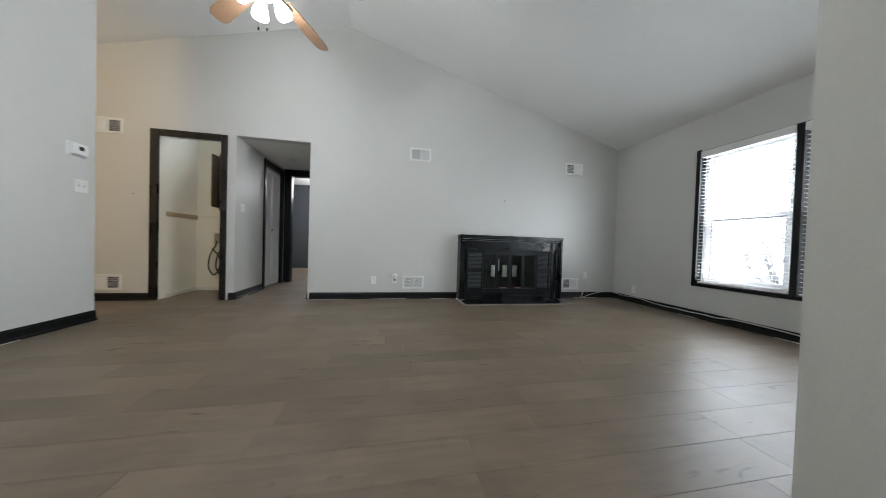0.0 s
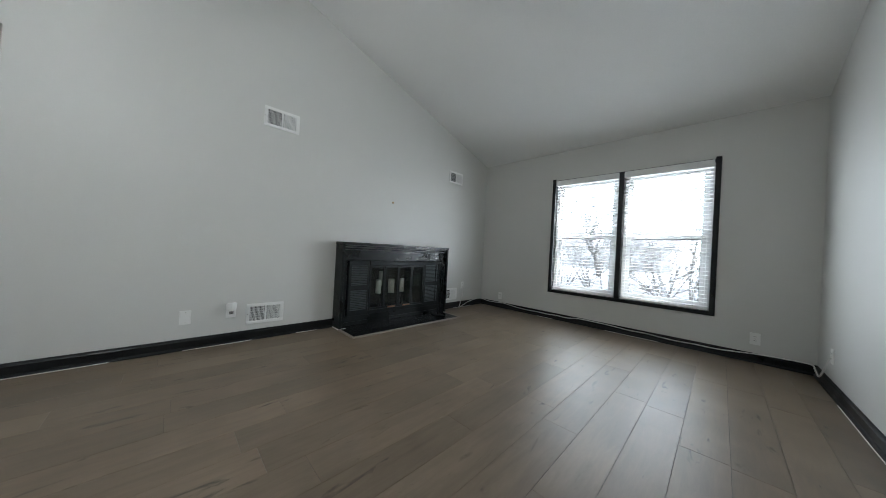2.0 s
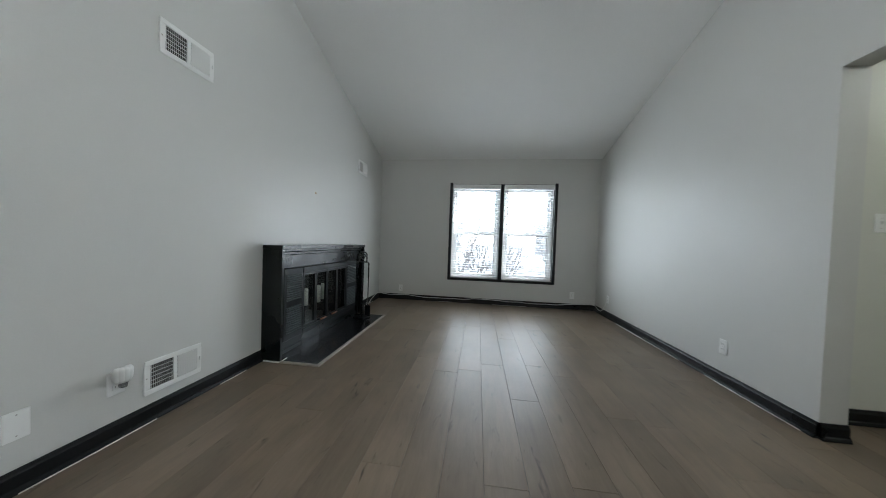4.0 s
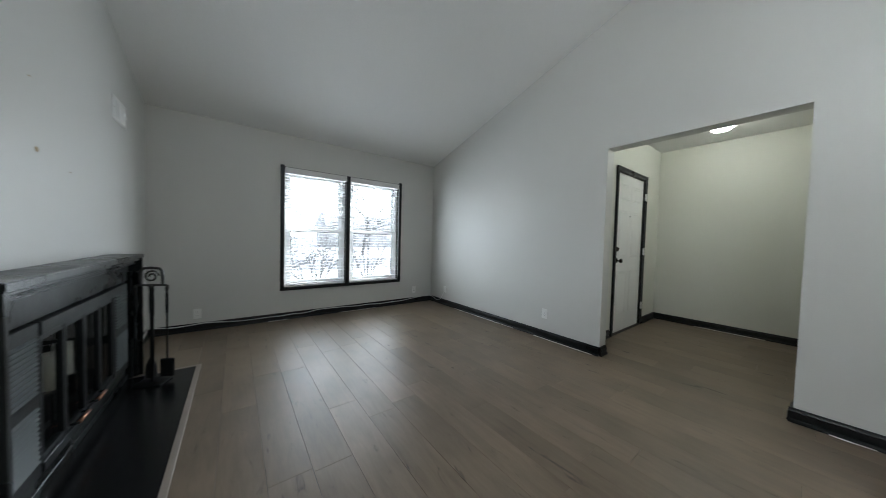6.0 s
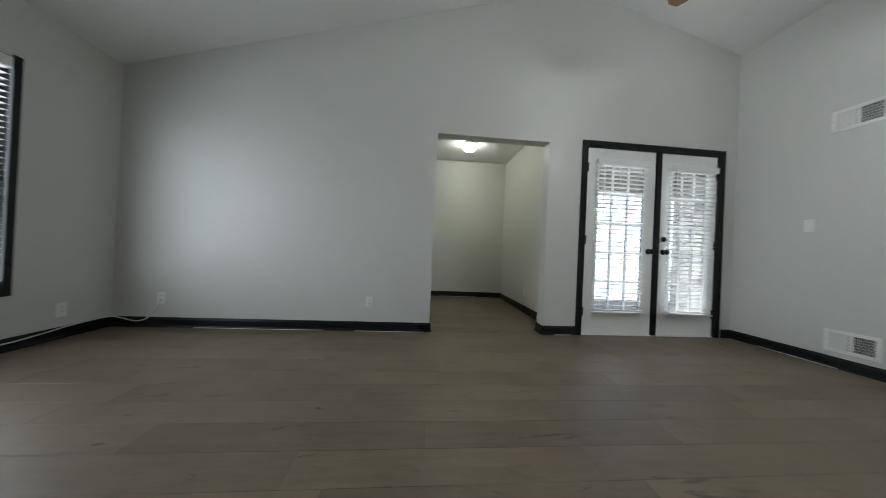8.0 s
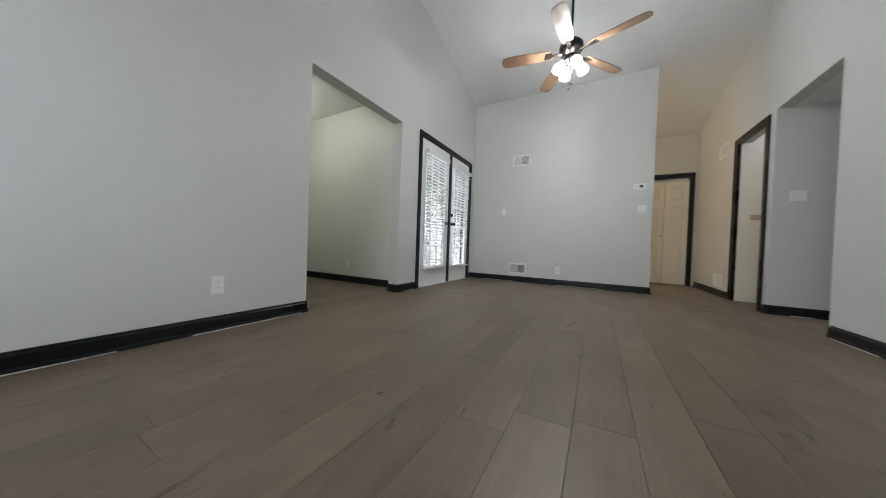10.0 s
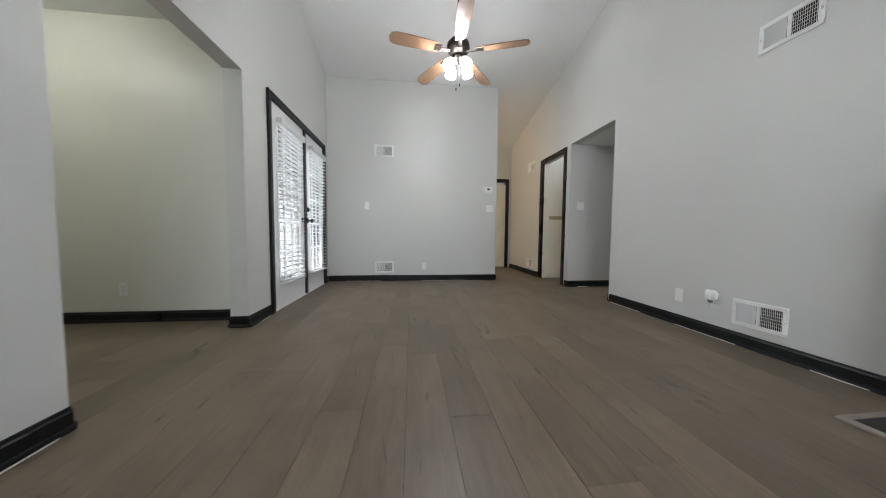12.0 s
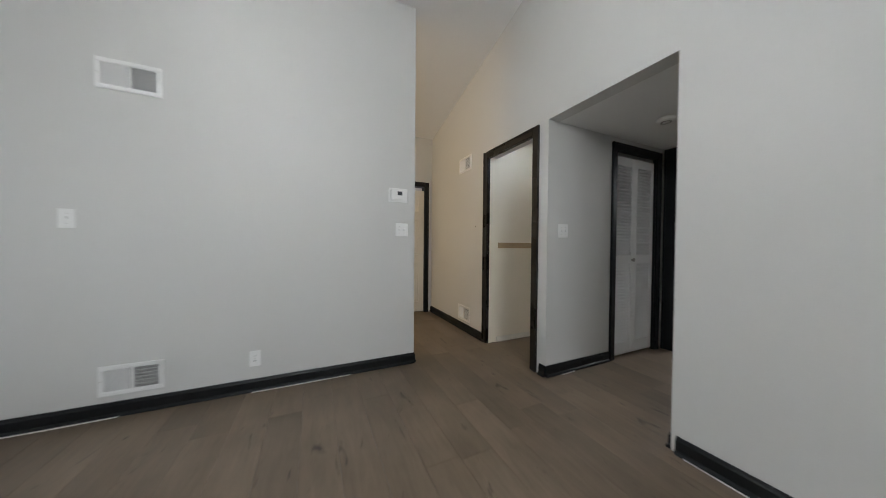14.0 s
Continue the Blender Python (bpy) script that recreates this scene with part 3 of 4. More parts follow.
# ---- blinds ----
def blind(width, top, bottom, m, label, group, pitch=0.044, slope=0.0, tilt=0.0, cords=True, lift=0.004):
    """A horizontal blind that hangs from top to bottom, centred on x; local -y faces the room."""
    ob = thing("window_blind", label, "blind", m, group)
    w = width / 2
    bm = box(-w - 0.006, w + 0.006, -0.026, 0.026, top - 0.045, top, 0.003)
    add_box(bm, -w - 0.008, w + 0.008, -0.038, -0.027, top - 0.062, top + lift, 0.003)
    part("headrail", bm, M_BLIND, ob, "white valance and headrail")
    bm = bmesh.new()
    n = 5
    rows = []
    for s in range(n):
        u = -0.024 + 0.048 * s / (n - 1)
        arch = 0.0025 * (1 - (u / 0.024) ** 2)
        y, z = u * math.cos(tilt), u * math.sin(tilt) + arch
        rows.append([[bm.verts.new((x, y, z + t)) for x in (-w, w)] for t in (0.0, 0.0026)])
    for a, b in zip(rows, rows[1:]):
        for k in (0, 1):
            f = bm.faces.new((a[k][0], a[k][1], b[k][1], b[k][0]))
            f.smooth = True
    for r in (rows[0], rows[-1]):
        bm.faces.new((r[0][0], r[0][1], r[1][1], r[1][0]))
    me = mesh_of("slat", bm, M_BLIND)
    count = int((top - 0.075 - bottom) / pitch)
    zs = [bottom + 0.03 + k * (top - 0.075 - bottom - 0.02) / count for k in range(count + 1)]
    for k, z in enumerate(zs):
        s = new("slat", me)
        s.parent = ob
        s.location, s.rotation_euler = (random.uniform(-0.002, 0.002), 0, z), (random.gauss(0, 0.02), slope * max(0, 1 - k / 6) + random.gauss(0, 0.0012), 0)
    bar = part("bottom_rail", box(-w, w, -0.026, 0.026, bottom - 0.008, bottom + 0.010, 0.004), M_BLIND, ob)
    bar.rotation_euler = (0, slope, 0)
    if cords:
        for x in (-w * 0.72, 0.0, w * 0.72):
            for y in (-0.026, 0.026):
                part("ladder_cord", tube([(x, y, bottom), (x, y, top - 0.04)], 0.0011, 5), M_CABLE, ob)
        part("tilt_wand", tube([(-w + 0.06, -0.040, top - 0.06), (-w + 0.06, -0.042, top - 0.62)], 0.0035, 8), M_PLASTIC, ob)
    return ob


# ---- the double window ----
WM0, WM1 = 1.551, 1.606          # black mullion
trim = thing("trim_window", "black painted frame round the double window", "window frame", kind="structure")
c = 0.035
part("side_casing", box(X1 - 0.014, X1 + 0.13, WY0 - c, WY0 + 0.012, WZ0 - c, WZ1 + c, 0.003), M_BLACK, trim)
part("side_casing", box(X1 - 0.014, X1 + 0.13, WY1 - 0.012, WY1 + c, WZ0 - c, WZ1 + c, 0.003), M_BLACK, trim)
part("mullion", box(X1 - 0.012, X1 + 0.13, WM0, WM1, WZ0, WZ1, 0.003), M_BLACK, trim)
part("sill", box(X1 - 0.016, X1 + 0.13, WY0 + 0.012, WY1 - 0.012, WZ0 - c, WZ0 + 0.004, 0.003), M_BLACK, trim)
part("head_casing", box(X1 - 0.010, X1 + 0.13, WY0 + 0.012, WY1 - 0.012, WZ1 - 0.004, WZ1 + 0.014, 0.002), M_BLACK, trim)


def sash_window(name, y0, y1):
    """A white double-hung unit that fills the opening from y0 to y1."""
    ob = thing(name, "white vinyl double-hung window, glass tinted to dim the view", "window", group="windows", kind="structure")
    x0, x1, z0, z1, f = X1 + 0.075, X1 + 0.155, WZ0, WZ1, 0.042
    bm = box(x0, x1, y0, y0 + f, z0, z1, 0.003)
    add_box(bm, x0, x1, y1 - f, y1, z0, z1, 0.003)
    add_box(bm, x0, x1, y0 + f, y1 - f, z0, z0 + f, 0.003)
    add_box(bm, x0, x1, y0 + f, y1 - f, z1 - f, z1, 0.003)
    part("window_frame", bm, M_WHITE, ob)
    zm = 1.236
    for nm, xa, a, b in (("lower_sash", x0 + 0.006, z0 + f, zm + 0.022), ("upper_sash", x0 + 0.042, zm - 0.022, z1 - f)):
        s = 0.045
        bm = box(xa, xa + 0.034, y0 + f, y0 + f + s, a, b, 0.003)
        add_box(bm, xa, xa + 0.034, y1 - f - s, y1 - f, a, b, 0.003)
        add_box(bm, xa + 0.001, xa + 0.033, y0 + f + s, y1 - f - s, a, a + s, 0.003)
        add_box(bm, xa + 0.001, xa + 0.033, y0 + f + s, y1 - f - s, b - s, b, 0.003)
        sash = part(nm, bm, M_WHITE, ob)
        if nm == "lower_sash":
            part("dark_edge_strip", box(xa - 0.002, xa + 0.012, y0 + f + s + 0.004, y1 - f - s - 0.004, b - s - 0.007, b - s - 0.0005), M_CHARCOAL, sash, "thin dark strip along the sash edge")
            for ya, yb in ((y0 + f + s + 0.0005, y0 + f + s + 0.004), (y1 - f - s - 0.004, y1 - f - s - 0.0005)):
                part("dark_edge_strip", box(xa - 0.001, xa + 0.012, ya, yb, a + s, b - s - 0.0005), M_CHARCOAL, sash, "thin dark strip along the sash edge")
        pane = part("pane", box(xa + 0.014, xa + 0.018, y0 + f + s, y1 - f - s, a + s, b - s), M_GLASS, sash)
        pane.visible_shadow = False
    part("sash_lock", box(x0 + 0.001, x0 + 0.027, (y0 + y1) / 2 - 0.03, (y0 + y1) / 2 + 0.03, zm + 0.023, zm + 0.036, 0.003), M_WHITE, ob)
    return ob


sash_window("window_1", WY0 + 0.012, WM0)
sash_window("window_2", WM1, WY1 - 0.012)
for a, b in ((WY0 + 0.016, WM0), (WM1, WY1 - 0.016)):
    blind(b - a - 0.02, WZ1 - 0.008, WZ0 + 0.02, facing(X1 + 0.020, (a + b) / 2, 0, "W"), "white horizontal blind, lowered with open slats, in the window", "window blinds", pitch=0.042, tilt=-0.04, lift=0.016)

# ---- french doors ----
MUL0, MUL1 = 0.932, 0.997
part("mullion", box(-MUL1, -MUL0, -0.012, 0.05, 0.0, FDZ - 0.012, 0.004), M_BLACK, bpy.data.objects["trim_french_door"])


def french_leaf(x0, x1, latch, label):
    """A glazed leaf between x0 and x1 of the south wall; latch: +1 if the knob is on its high-x side."""
    w = (x1 - x0) / 2
    ob = thing("french_door", label, "door", facing((x0 + x1) / 2, 0.0, 0, "N"), "french doors")
    gx, z0, z1 = w - 0.125, 0.27, 1.90
    bm = box(-w, -gx, 0.004, 0.046, 0.014, 2.075, 0.002)
    add_box(bm, gx, w, 0.004, 0.046, 0.014, 2.075, 0.002)
    add_box(bm, -gx, gx, 0.0045, 0.0455, 0.014, z0)
    add_box(bm, -gx, gx, 0.0045, 0.0455, z1, 2.075)
    for a, b, c0, d in ((-gx - 0.02, -gx + 0.012, z0 - 0.02, z1 + 0.02), (gx - 0.012, gx + 0.02, z0 - 0.02, z1 + 0.02)):
        add_box(bm, a, b, -0.006, 0.010, c0, d, 0.003)
    add_box(bm, -gx + 0.012, gx - 0.012, -0.0055, 0.010, z0 - 0.02, z0 + 0.012, 0.003)
    add_box(bm, -gx + 0.012, gx - 0.012, -0.0055, 0.010, z1 - 0.012, z1 + 0.02, 0.003)
    part("leaf", bm, M_WHITE, ob)
    pane = part("pane", box(-gx, gx, 0.022, 0.026, z0, z1), M_GLASS, ob)
    pane.visible_shadow = False
    for k in (1, 2):
        x = -gx + 2 * gx * k / 3
        part("muntin", box(x - 0.011, x + 0.011, 0.012, 0.036, z0, z1, 0.002), M_WHITE, ob)
    for k in range(1, 5):
        z = z0 + (z1 - z0) * k / 5
        part("muntin", box(-gx, gx, 0.0125, 0.0355, z - 0.011, z + 0.011, 0.002), M_WHITE, ob)
    s = -latch       # local x runs against world x here
    knob(ob, s * (w - 0.055), 0.952, 0.004)
    hinges(ob, -s * (w + 0.004), -0.002, (0.26, 1.05, 1.86), M_BRONZE)
    return ob


leaf_a = french_leaf(1.000, 1.814, -1, "white glazed french door with dark knob, closed")
leaf_b = french_leaf(0.233, 0.929, 1, "white glazed french door with dark knob and deadbolt, closed")
deadbolt(leaf_b, -((0.929 - 0.233) / 2 - 0.055), 1.098, 0.004)
part("threshold", box(-FD1 + 0.02, -FD0 - 0.02, -0.012, 0.12, 0.0012, 0.013, 0.003), M_WHITE, bpy.data.objects["trim_french_door"], "pale metal threshold")
blind(0.590, 1.935, 0.262, facing(1.437, 0.042, 0, "N"), "white horizontal blind hung on the french door, slats open", "door blinds", pitch=0.046, tilt=-0.03)
blind(0.565, 1.925, 0.262, facing(0.590, 0.042, 0, "N"), "white horizontal blind hung on the french door, its bottom rail crooked", "door blinds", pitch=0.046, tilt=-0.12, slope=0.02)

# ---- fireplace ----
fp = thing("fireplace", "black painted fireplace surround with folding glass doors", "fireplace", pose(4.59, Y1, 0))
FW, FH, FY = 0.832, 0.973, -0.180       # half width, height, front
SB = 0.028                              # thickness of the side boards
for x0, x1 in ((-FW, -FW + SB), (FW - SB, FW)):
    part("side_column", box(x0, x1, FY, -0.002, 0.012, FH - 0.03, 0.003), M_MANTEL, fp)
for sx in (-1, 1):
    for d0, d1, y in ((SB, SB + 0.020, FY + 0.022), (SB + 0.020, SB + 0.047, FY + 0.050)):
        xa, xb = sorted((sx * (FW - d0), sx * (FW - d1)))
        part("side_moulding", box(xa, xb, y, -0.002, 0.012, 0.841, 0.004), M_MANTEL, fp)
part("base_strip", box(-FW - 0.010, -FW + 0.078, FY - 0.012, FY - 0.001, 0.001, 0.014, 0.002), M_CAULK, fp, "white unpainted edge strip")
part("base_strip", box(-FW - 0.010, -FW - 0.001, FY - 0.001, -0.03, 0.001, 0.012, 0.002), M_CAULK, fp, "white unpainted edge strip")
part("mantel_shelf", box(-FW - 0.004, FW + 0.004, FY - 0.006, -0.002, FH - 0.03, FH, 0.004), M_MANTEL, fp)
for k, (z0, z1, y) in enumerate(((0.922, 0.937, FY + 0.012), (0.894, 0.911, FY + 0.034), (0.772, 0.884, FY + 0.072))):
    part("crown_step", box(-FW + SB, FW - SB, y, -0.002, z0, z1, 0.005), M_MANTEL, fp)
part("back_panel", box(-FW + 0.075, FW - 0.075, -0.095, -0.060, 0.012, 0.118, 0.002), M_MANTEL, fp)
part("back_panel", box(-FW + 0.075, FW - 0.075, -0.095, -0.060, 0.765, 0.841, 0.002), M_MANTEL, fp)
part("back_panel", box(-FW + 0.075, -FW + 0.10, -0.095, -0.060, 0.118, 0.765), M_MANTEL, fp)
part("back_panel", box(FW - 0.10, FW - 0.075, -0.095, -0.060, 0.118, 0.765), M_MANTEL, fp)
for sx in (-1, 1):
    x0, x1 = (-0.715, -0.455) if sx < 0 else (0.415, 0.715)
    face = part("side_grille", box(x0, x1, -0.118, -0.060, 0.12, 0.762, 0.003), M_IRON, fp)
    for z0, z1 in ((0.18, 0.42), (0.47, 0.71)):
        for k in range(12):
            z = z0 + (z1 - z0) * (k + 0.5) / 12
            g = part("grille_slat", box(x0 + 0.03, x1 - 0.03, -0.006, 0.006, -0.0035, 0.0035), M_GRILLE, face)
            g.matrix_basis = pose(0, -0.121, z, 35)
part("top_frame", box(-0.453, 0.413, -0.124, -0.070, 0.705, 0.762, 0.003), M_IRON, fp)
part("bottom_frame", box(-0.453, 0.413, -0.124, -0.070, 0.12, 0.165, 0.003), M_IRON, fp)
for k in range(4):
    x0 = -0.45 + k * 0.215
    bm = box(x0 + 0.002, x0 + 0.022, -0.116, -0.092, 0.168, 0.702, 0.002)
    add_box(bm, x0 + 0.195, x0 + 0.213, -0.116, -0.092, 0.168, 0.702, 0.002)
    add_box(bm, x0 + 0.022, x0 + 0.195, -0.115, -0.093, 0.168, 0.190)
    add_box(bm, x0 + 0.022, x0 + 0.195, -0.115, -0.093, 0.680, 0.702)
    leaf = part("folding_door", bm, M_IRON, fp)
    part("pane", box(x0 + 0.022, x0 + 0.195, -0.106, -0.102, 0.190, 0.680), M_SMOKE, leaf, "smoked glass")
for x in (-0.135, 0.10):
    hd = part("door_handle", tube([(x - 0.065, -0.116, 0.185), (x - 0.065, -0.142, 0.185), (x + 0.065, -0.142, 0.185), (x + 0.065, -0.116, 0.185)], 0.006, 8), M_IRON, fp)
    part("grip", tube([(x - 0.055, -0.143, 0.185), (x + 0.055, -0.143, 0.185)], 0.009, 10), M_COPPER, hd, "copper grip")
bm = bmesh.new()
for x0, x1, y0, y1, z0, z1 in ((-0.50, -0.47, -0.05, 0.42, 0.10, 0.80), (0.47, 0.50, -0.05, 0.42, 0.10, 0.80), (-0.50, 0.50, 0.42, 0.45, 0.10, 0.80), (-0.50, 0.50, -0.05, 0.45, 0.08, 0.10), (-0.50, 0.50, -0.05, 0.45, 0.80, 0.83)):
    add_box(bm, x0, x1, y0, y1, z0, z1)
part("firebox", bm, M_FIREBOX, fp)
part("base_panel", box(-FW + 0.075, FW - 0.075, -0.105, -0.060, 0.012, 0.05, 0.002), M_MANTEL, fp)
hearth = thing("hearth", "black slate hearth slab with a taupe edge strip", "hearth", pose(4.56, 3.385, 0))
part("slab", box(-0.785, 0.79, -0.150, 0.348, 0.0008, 0.011, 0.002), M_HEARTH, hearth)
for b in ((-0.815, 0.82, -0.183, -0.151), (-0.815, -0.786, -0.150, 0.168), (0.791, 0.82, -0.150, 0.168)):
    part("edge_strip", box(*b, 0.0008, 0.014, 0.003), M_BOARD_GREY, hearth, "taupe transition strip")
for x, y, h0, h1, r in ((-0.25, 0.0, 0.34, 0.515, 0.034), (-0.065, -0.02, 0.34, 0.52, 0.04), (0.115, 0.0, 0.34, 0.52, 0.036), (-0.13, 0.13, 0.42, 0.61, 0.034)):
    cd = thing("candle", "ivory pillar candle standing in the firebox", "candle", pose(4.59 + x, Y1 + y, h0), "candles in the fireplace")
    part("wax", turned([(0, 0), (r, 0), (r, h1 - h0 - 0.006), (r - 0.006, h1 - h0), (r * 0.5, h1 - h0 - 0.010), (0, h1 - h0 - 0.012)], 20), M_CANDLE, cd)
    part("wick", tube([(0, 0, h1 - h0 - 0.012), (0.002, 0, h1 - h0 + 0.006)], 0.0015, 5), M_FIREBOX, cd)
stand = thing("candle_stand", "black iron candle stand in the firebox", "candle stand", pose(4.59, Y1, 0.10))
for x, y, h in ((-0.25, 0.0, 0.24), (-0.065, -0.02, 0.24), (0.115, 0.0, 0.24), (-0.13, 0.13, 0.32)):
    part("plate", turned([(0, h - 0.006), (0.05, h - 0.006), (0.054, h - 0.001), (0.0, h - 0.001)], 18), M_IRON, stand).location = (x, y, 0)
    part("stem", tube([(x, y, 0.0), (x, y, h - 0.006)], 0.007, 8), M_IRON, stand)
part("rail", tube([(-0.32, 0.03, 0.010), (0.22, 0.03, 0.010)], 0.010, 8), M_IRON, stand)

# small hook in the ceiling
hook = thing("ceiling_hook", "small dark hook screwed into the sloped ceiling", "hook", pose(1.43, 1.565, ceil_z(1.43)))
part("hook_bend", tube([(0, 0, 0.004), (0, 0, -0.02), (0.012, 0, -0.032), (0.022, 0, -0.02), (0.018, 0, -0.010)], 0.003, 6), M_BRONZE, hook)

# fire irons
rack = thing("fireplace_tool_set", "dark iron fireplace tools with a pewter loop handle on a stand", "fireplace tools", pose(5.17, 3.465, 0.011, 0, 0, 68))
part("base", box(-0.09, 0.09, -0.07, 0.07, 0.0, 0.014, 0.005), M_IRON, rack)
part("pole", tube([(0, 0, 0.014), (0, 0, 0.74)], 0.008, 10), M_IRON, rack)
part("crossbar", tube([(-0.098, 0, 0.712), (-0.098, 0, 0.735), (-0.085, 0, 0.742), (0.085, 0, 0.742), (0.098, 0, 0.735), (0.098, 0, 0.712)], 0.008, 8), M_PEWTER, rack)
arch = [(0.0, 0.0, 0.742), (-0.066, 0, 0.742), (-0.068, 0, 0.80), (-0.064, 0, 0.848), (-0.048, 0, 0.866), (0.0, 0, 0.872), (0.048, 0, 0.866), (0.064, 0, 0.848), (0.068, 0, 0.80), (0.066, 0, 0.742), (0.0, 0, 0.742)]
part("loop_handle", tube(arch, 0.010, 8), M_PEWTER, rack, "dull metal bow")
part("scroll", tube([((0.014 + 0.0022 * k) * math.cos(k * 0.62), 0, 0.806 + (0.014 + 0.0022 * k) * math.sin(k * 0.62)) for k in range(16)], 0.007, 8), M_PEWTER, rack, "dull metal scroll")
part("collar", turned([(0, 0.725), (0.014, 0.725), (0.018, 0.735), (0.014, 0.75), (0, 0.75)], 14), M_PEWTER, rack)
for x, y, kind in ((-0.075, -0.03, "shovel"), (-0.03, 0.04, "poker"), (0.035, -0.045, "brush"), (0.08, 0.03, "tongs")):
    tool = part(kind, tube([(x, y, 0.16), (x, y, 0.52)], 0.006, 8), M_IRON, rack)
    part("grip", turned([(0, 0.52), (0.007, 0.52), (0.009, 0.56), (0.009, 0.66), (0.007, 0.69), (0.011, 0.71), (0.007, 0.73), (0, 0.735)], 12), M_IRON, tool).location = (x, y, 0)
    if kind == "shovel":
        part("blade", box(x - 0.045, x + 0.045, y - 0.006, y + 0.006, 0.03, 0.17, 0.005), M_IRON, tool)
    if kind == "brush":
        part("bristles", turned([(0, 0.03), (0.034, 0.03), (0.030, 0.12), (0.012, 0.17), (0, 0.17)], 14), M_FIREBOX, tool).location = (x, y, 0)


# ---- vents, outlets, switches ----
def make_vent():
    ob = thing("wall_vent", "white metal two-way air vent on the wall", "vent", group="wall vents")
    w, h, f = 0.155, 0.095, 0.028
    bm = box(-w, w, -0.010, -0.001, h - f, h, 0.003)
    add_box(bm, -w, w, -0.010, -0.001, -h, -h + f, 0.003)
    for a, b in ((-w, -w + f), (w - f, w), (-0.009, 0.009)):
        add_box(bm, a, b, -0.0095, -0.001, -h + f, h - f)
    part("frame", bm, M_PLASTIC, ob)
    # Dark sheet on the uncut wall gives the shade inside the duct.
    part("backing", box(-w + f, w - f, -0.0012, -0.0004, -h + f, h - f), M_OPENING, ob, "dark sheet for the shade inside the duct")
    meshes = []
    for s in (-1, 1):
        bm = box(-0.0007, 0.0007, -0.0045, 0.0045, -h + f, h - f)
        bmesh.ops.rotate(bm, verts=bm.verts, cent=(0, 0, 0), matrix=Matrix.Rotation(radians(40 * s), 3, "Z"))
        meshes.append(mesh_of("blade", bm, M_PLASTIC))
    for s, me in zip((-1, 1), meshes):
        for k in range(11):
            b = new("blade", me)
            b.parent = ob
            b.location = (s * (0.014 + 0.0103 * (k + 0.4)), -0.0072, 0)
    for k in range(1, 6):
        z = -h + f + (2 * h - 2 * f) * k / 6
        part("bar", box(-w + f, w - f, -0.0026, -0.0014, z - 0.0015, z + 0.0015), M_PLASTIC, ob)
    part("lever", box(w - 0.016, w - 0.010, -0.018, -0.009, -0.012, 0.012, 0.002), M_PLASTIC, ob)
    for x in (-w + 0.010, w - 0.010):
        part("screw", turned([(0, 0), (0.004, 0), (0.003, 0.0015), (0, 0.002)], 10), M_NICKEL, ob).matrix_basis = pose(x, -0.010, 0.0, 90)
    return ob


vent = make_vent()
places = [facing(3.150, Y1, 2.130, "S"), facing(5.69, Y1, 2.122, "S"), facing(3.095, Y1, 0.243, "S"), facing(5.69, Y1, 0.232, "S"), facing(-0.66, Y1, 2.14, "S"), facing(-0.66, Y1, 0.225, "S"), facing(0, 0.905, 2.152, "E"), facing(0, 0.905, 0.232, "E")]
for m in places[1:]:
    copy_thing(vent, m)
vent.matrix_world = places[0]


def make_outlet():
    ob = thing("wall_outlet", "white duplex power outlet on the wall", "outlet", group="outlets")
    part("cover_plate", box(-0.036, 0.036, -0.006, -0.0006, -0.058, 0.058, 0.003), M_PLASTIC, ob)
    for z in (-0.020, 0.020):
        face = part("receptacle", box(-0.017, 0.017, -0.0085, -0.0055, z - 0.014, z + 0.014, 0.003), M_PLASTIC, ob)
        for x, hh in ((-0.006, 0.005), (0.006, 0.004)):
            # Slots are raised dark bars that give the shade of holes.
            part("slot", box(x - 0.0012, x + 0.0012, -0.0089, -0.0084, z - hh + 0.003, z + hh + 0.003), M_OPENING, face)
    part("screw", turned([(0, 0), (0.003, 0), (0.002, 0.001), (0, 0.0015)], 10), M_NICKEL, ob).matrix_basis = pose(0, -0.006, 0, 90)
    return ob


out = make_outlet()
places = [facing(2.825, Y1, 0.285, "S"), facing(5.977, Y1, 0.363, "S"), facing(4.118, 0, 0.294, "N"), facing(6.09, 0, 0.277, "N"), facing(X1, 3.323, 0.203, "W"), facing(X1, 0.376, 0.233, "W"), facing(0, 1.57, 0.245, "E"), facing(EX0, -1.13, 0.29, "E")]
for m in places[1:]:
    copy_thing(out, m)
out.matrix_world = places[0]
blank = thing("blank_wall_plate", "plain white wall plate above the baseboard", "wall plate", facing(2.523, Y1, 0.268, "S"))
part("cover_plate", box(-0.036, 0.036, -0.006, -0.0006, -0.058, 0.058, 0.003), M_PLASTIC, blank)
for z in (-0.042, 0.042):
    part("screw", turned([(0, 0), (0.003, 0), (0.002, 0.001), (0, 0.0015)], 10), M_NICKEL, blank).matrix_basis = pose(0, -0.006, z, 90)


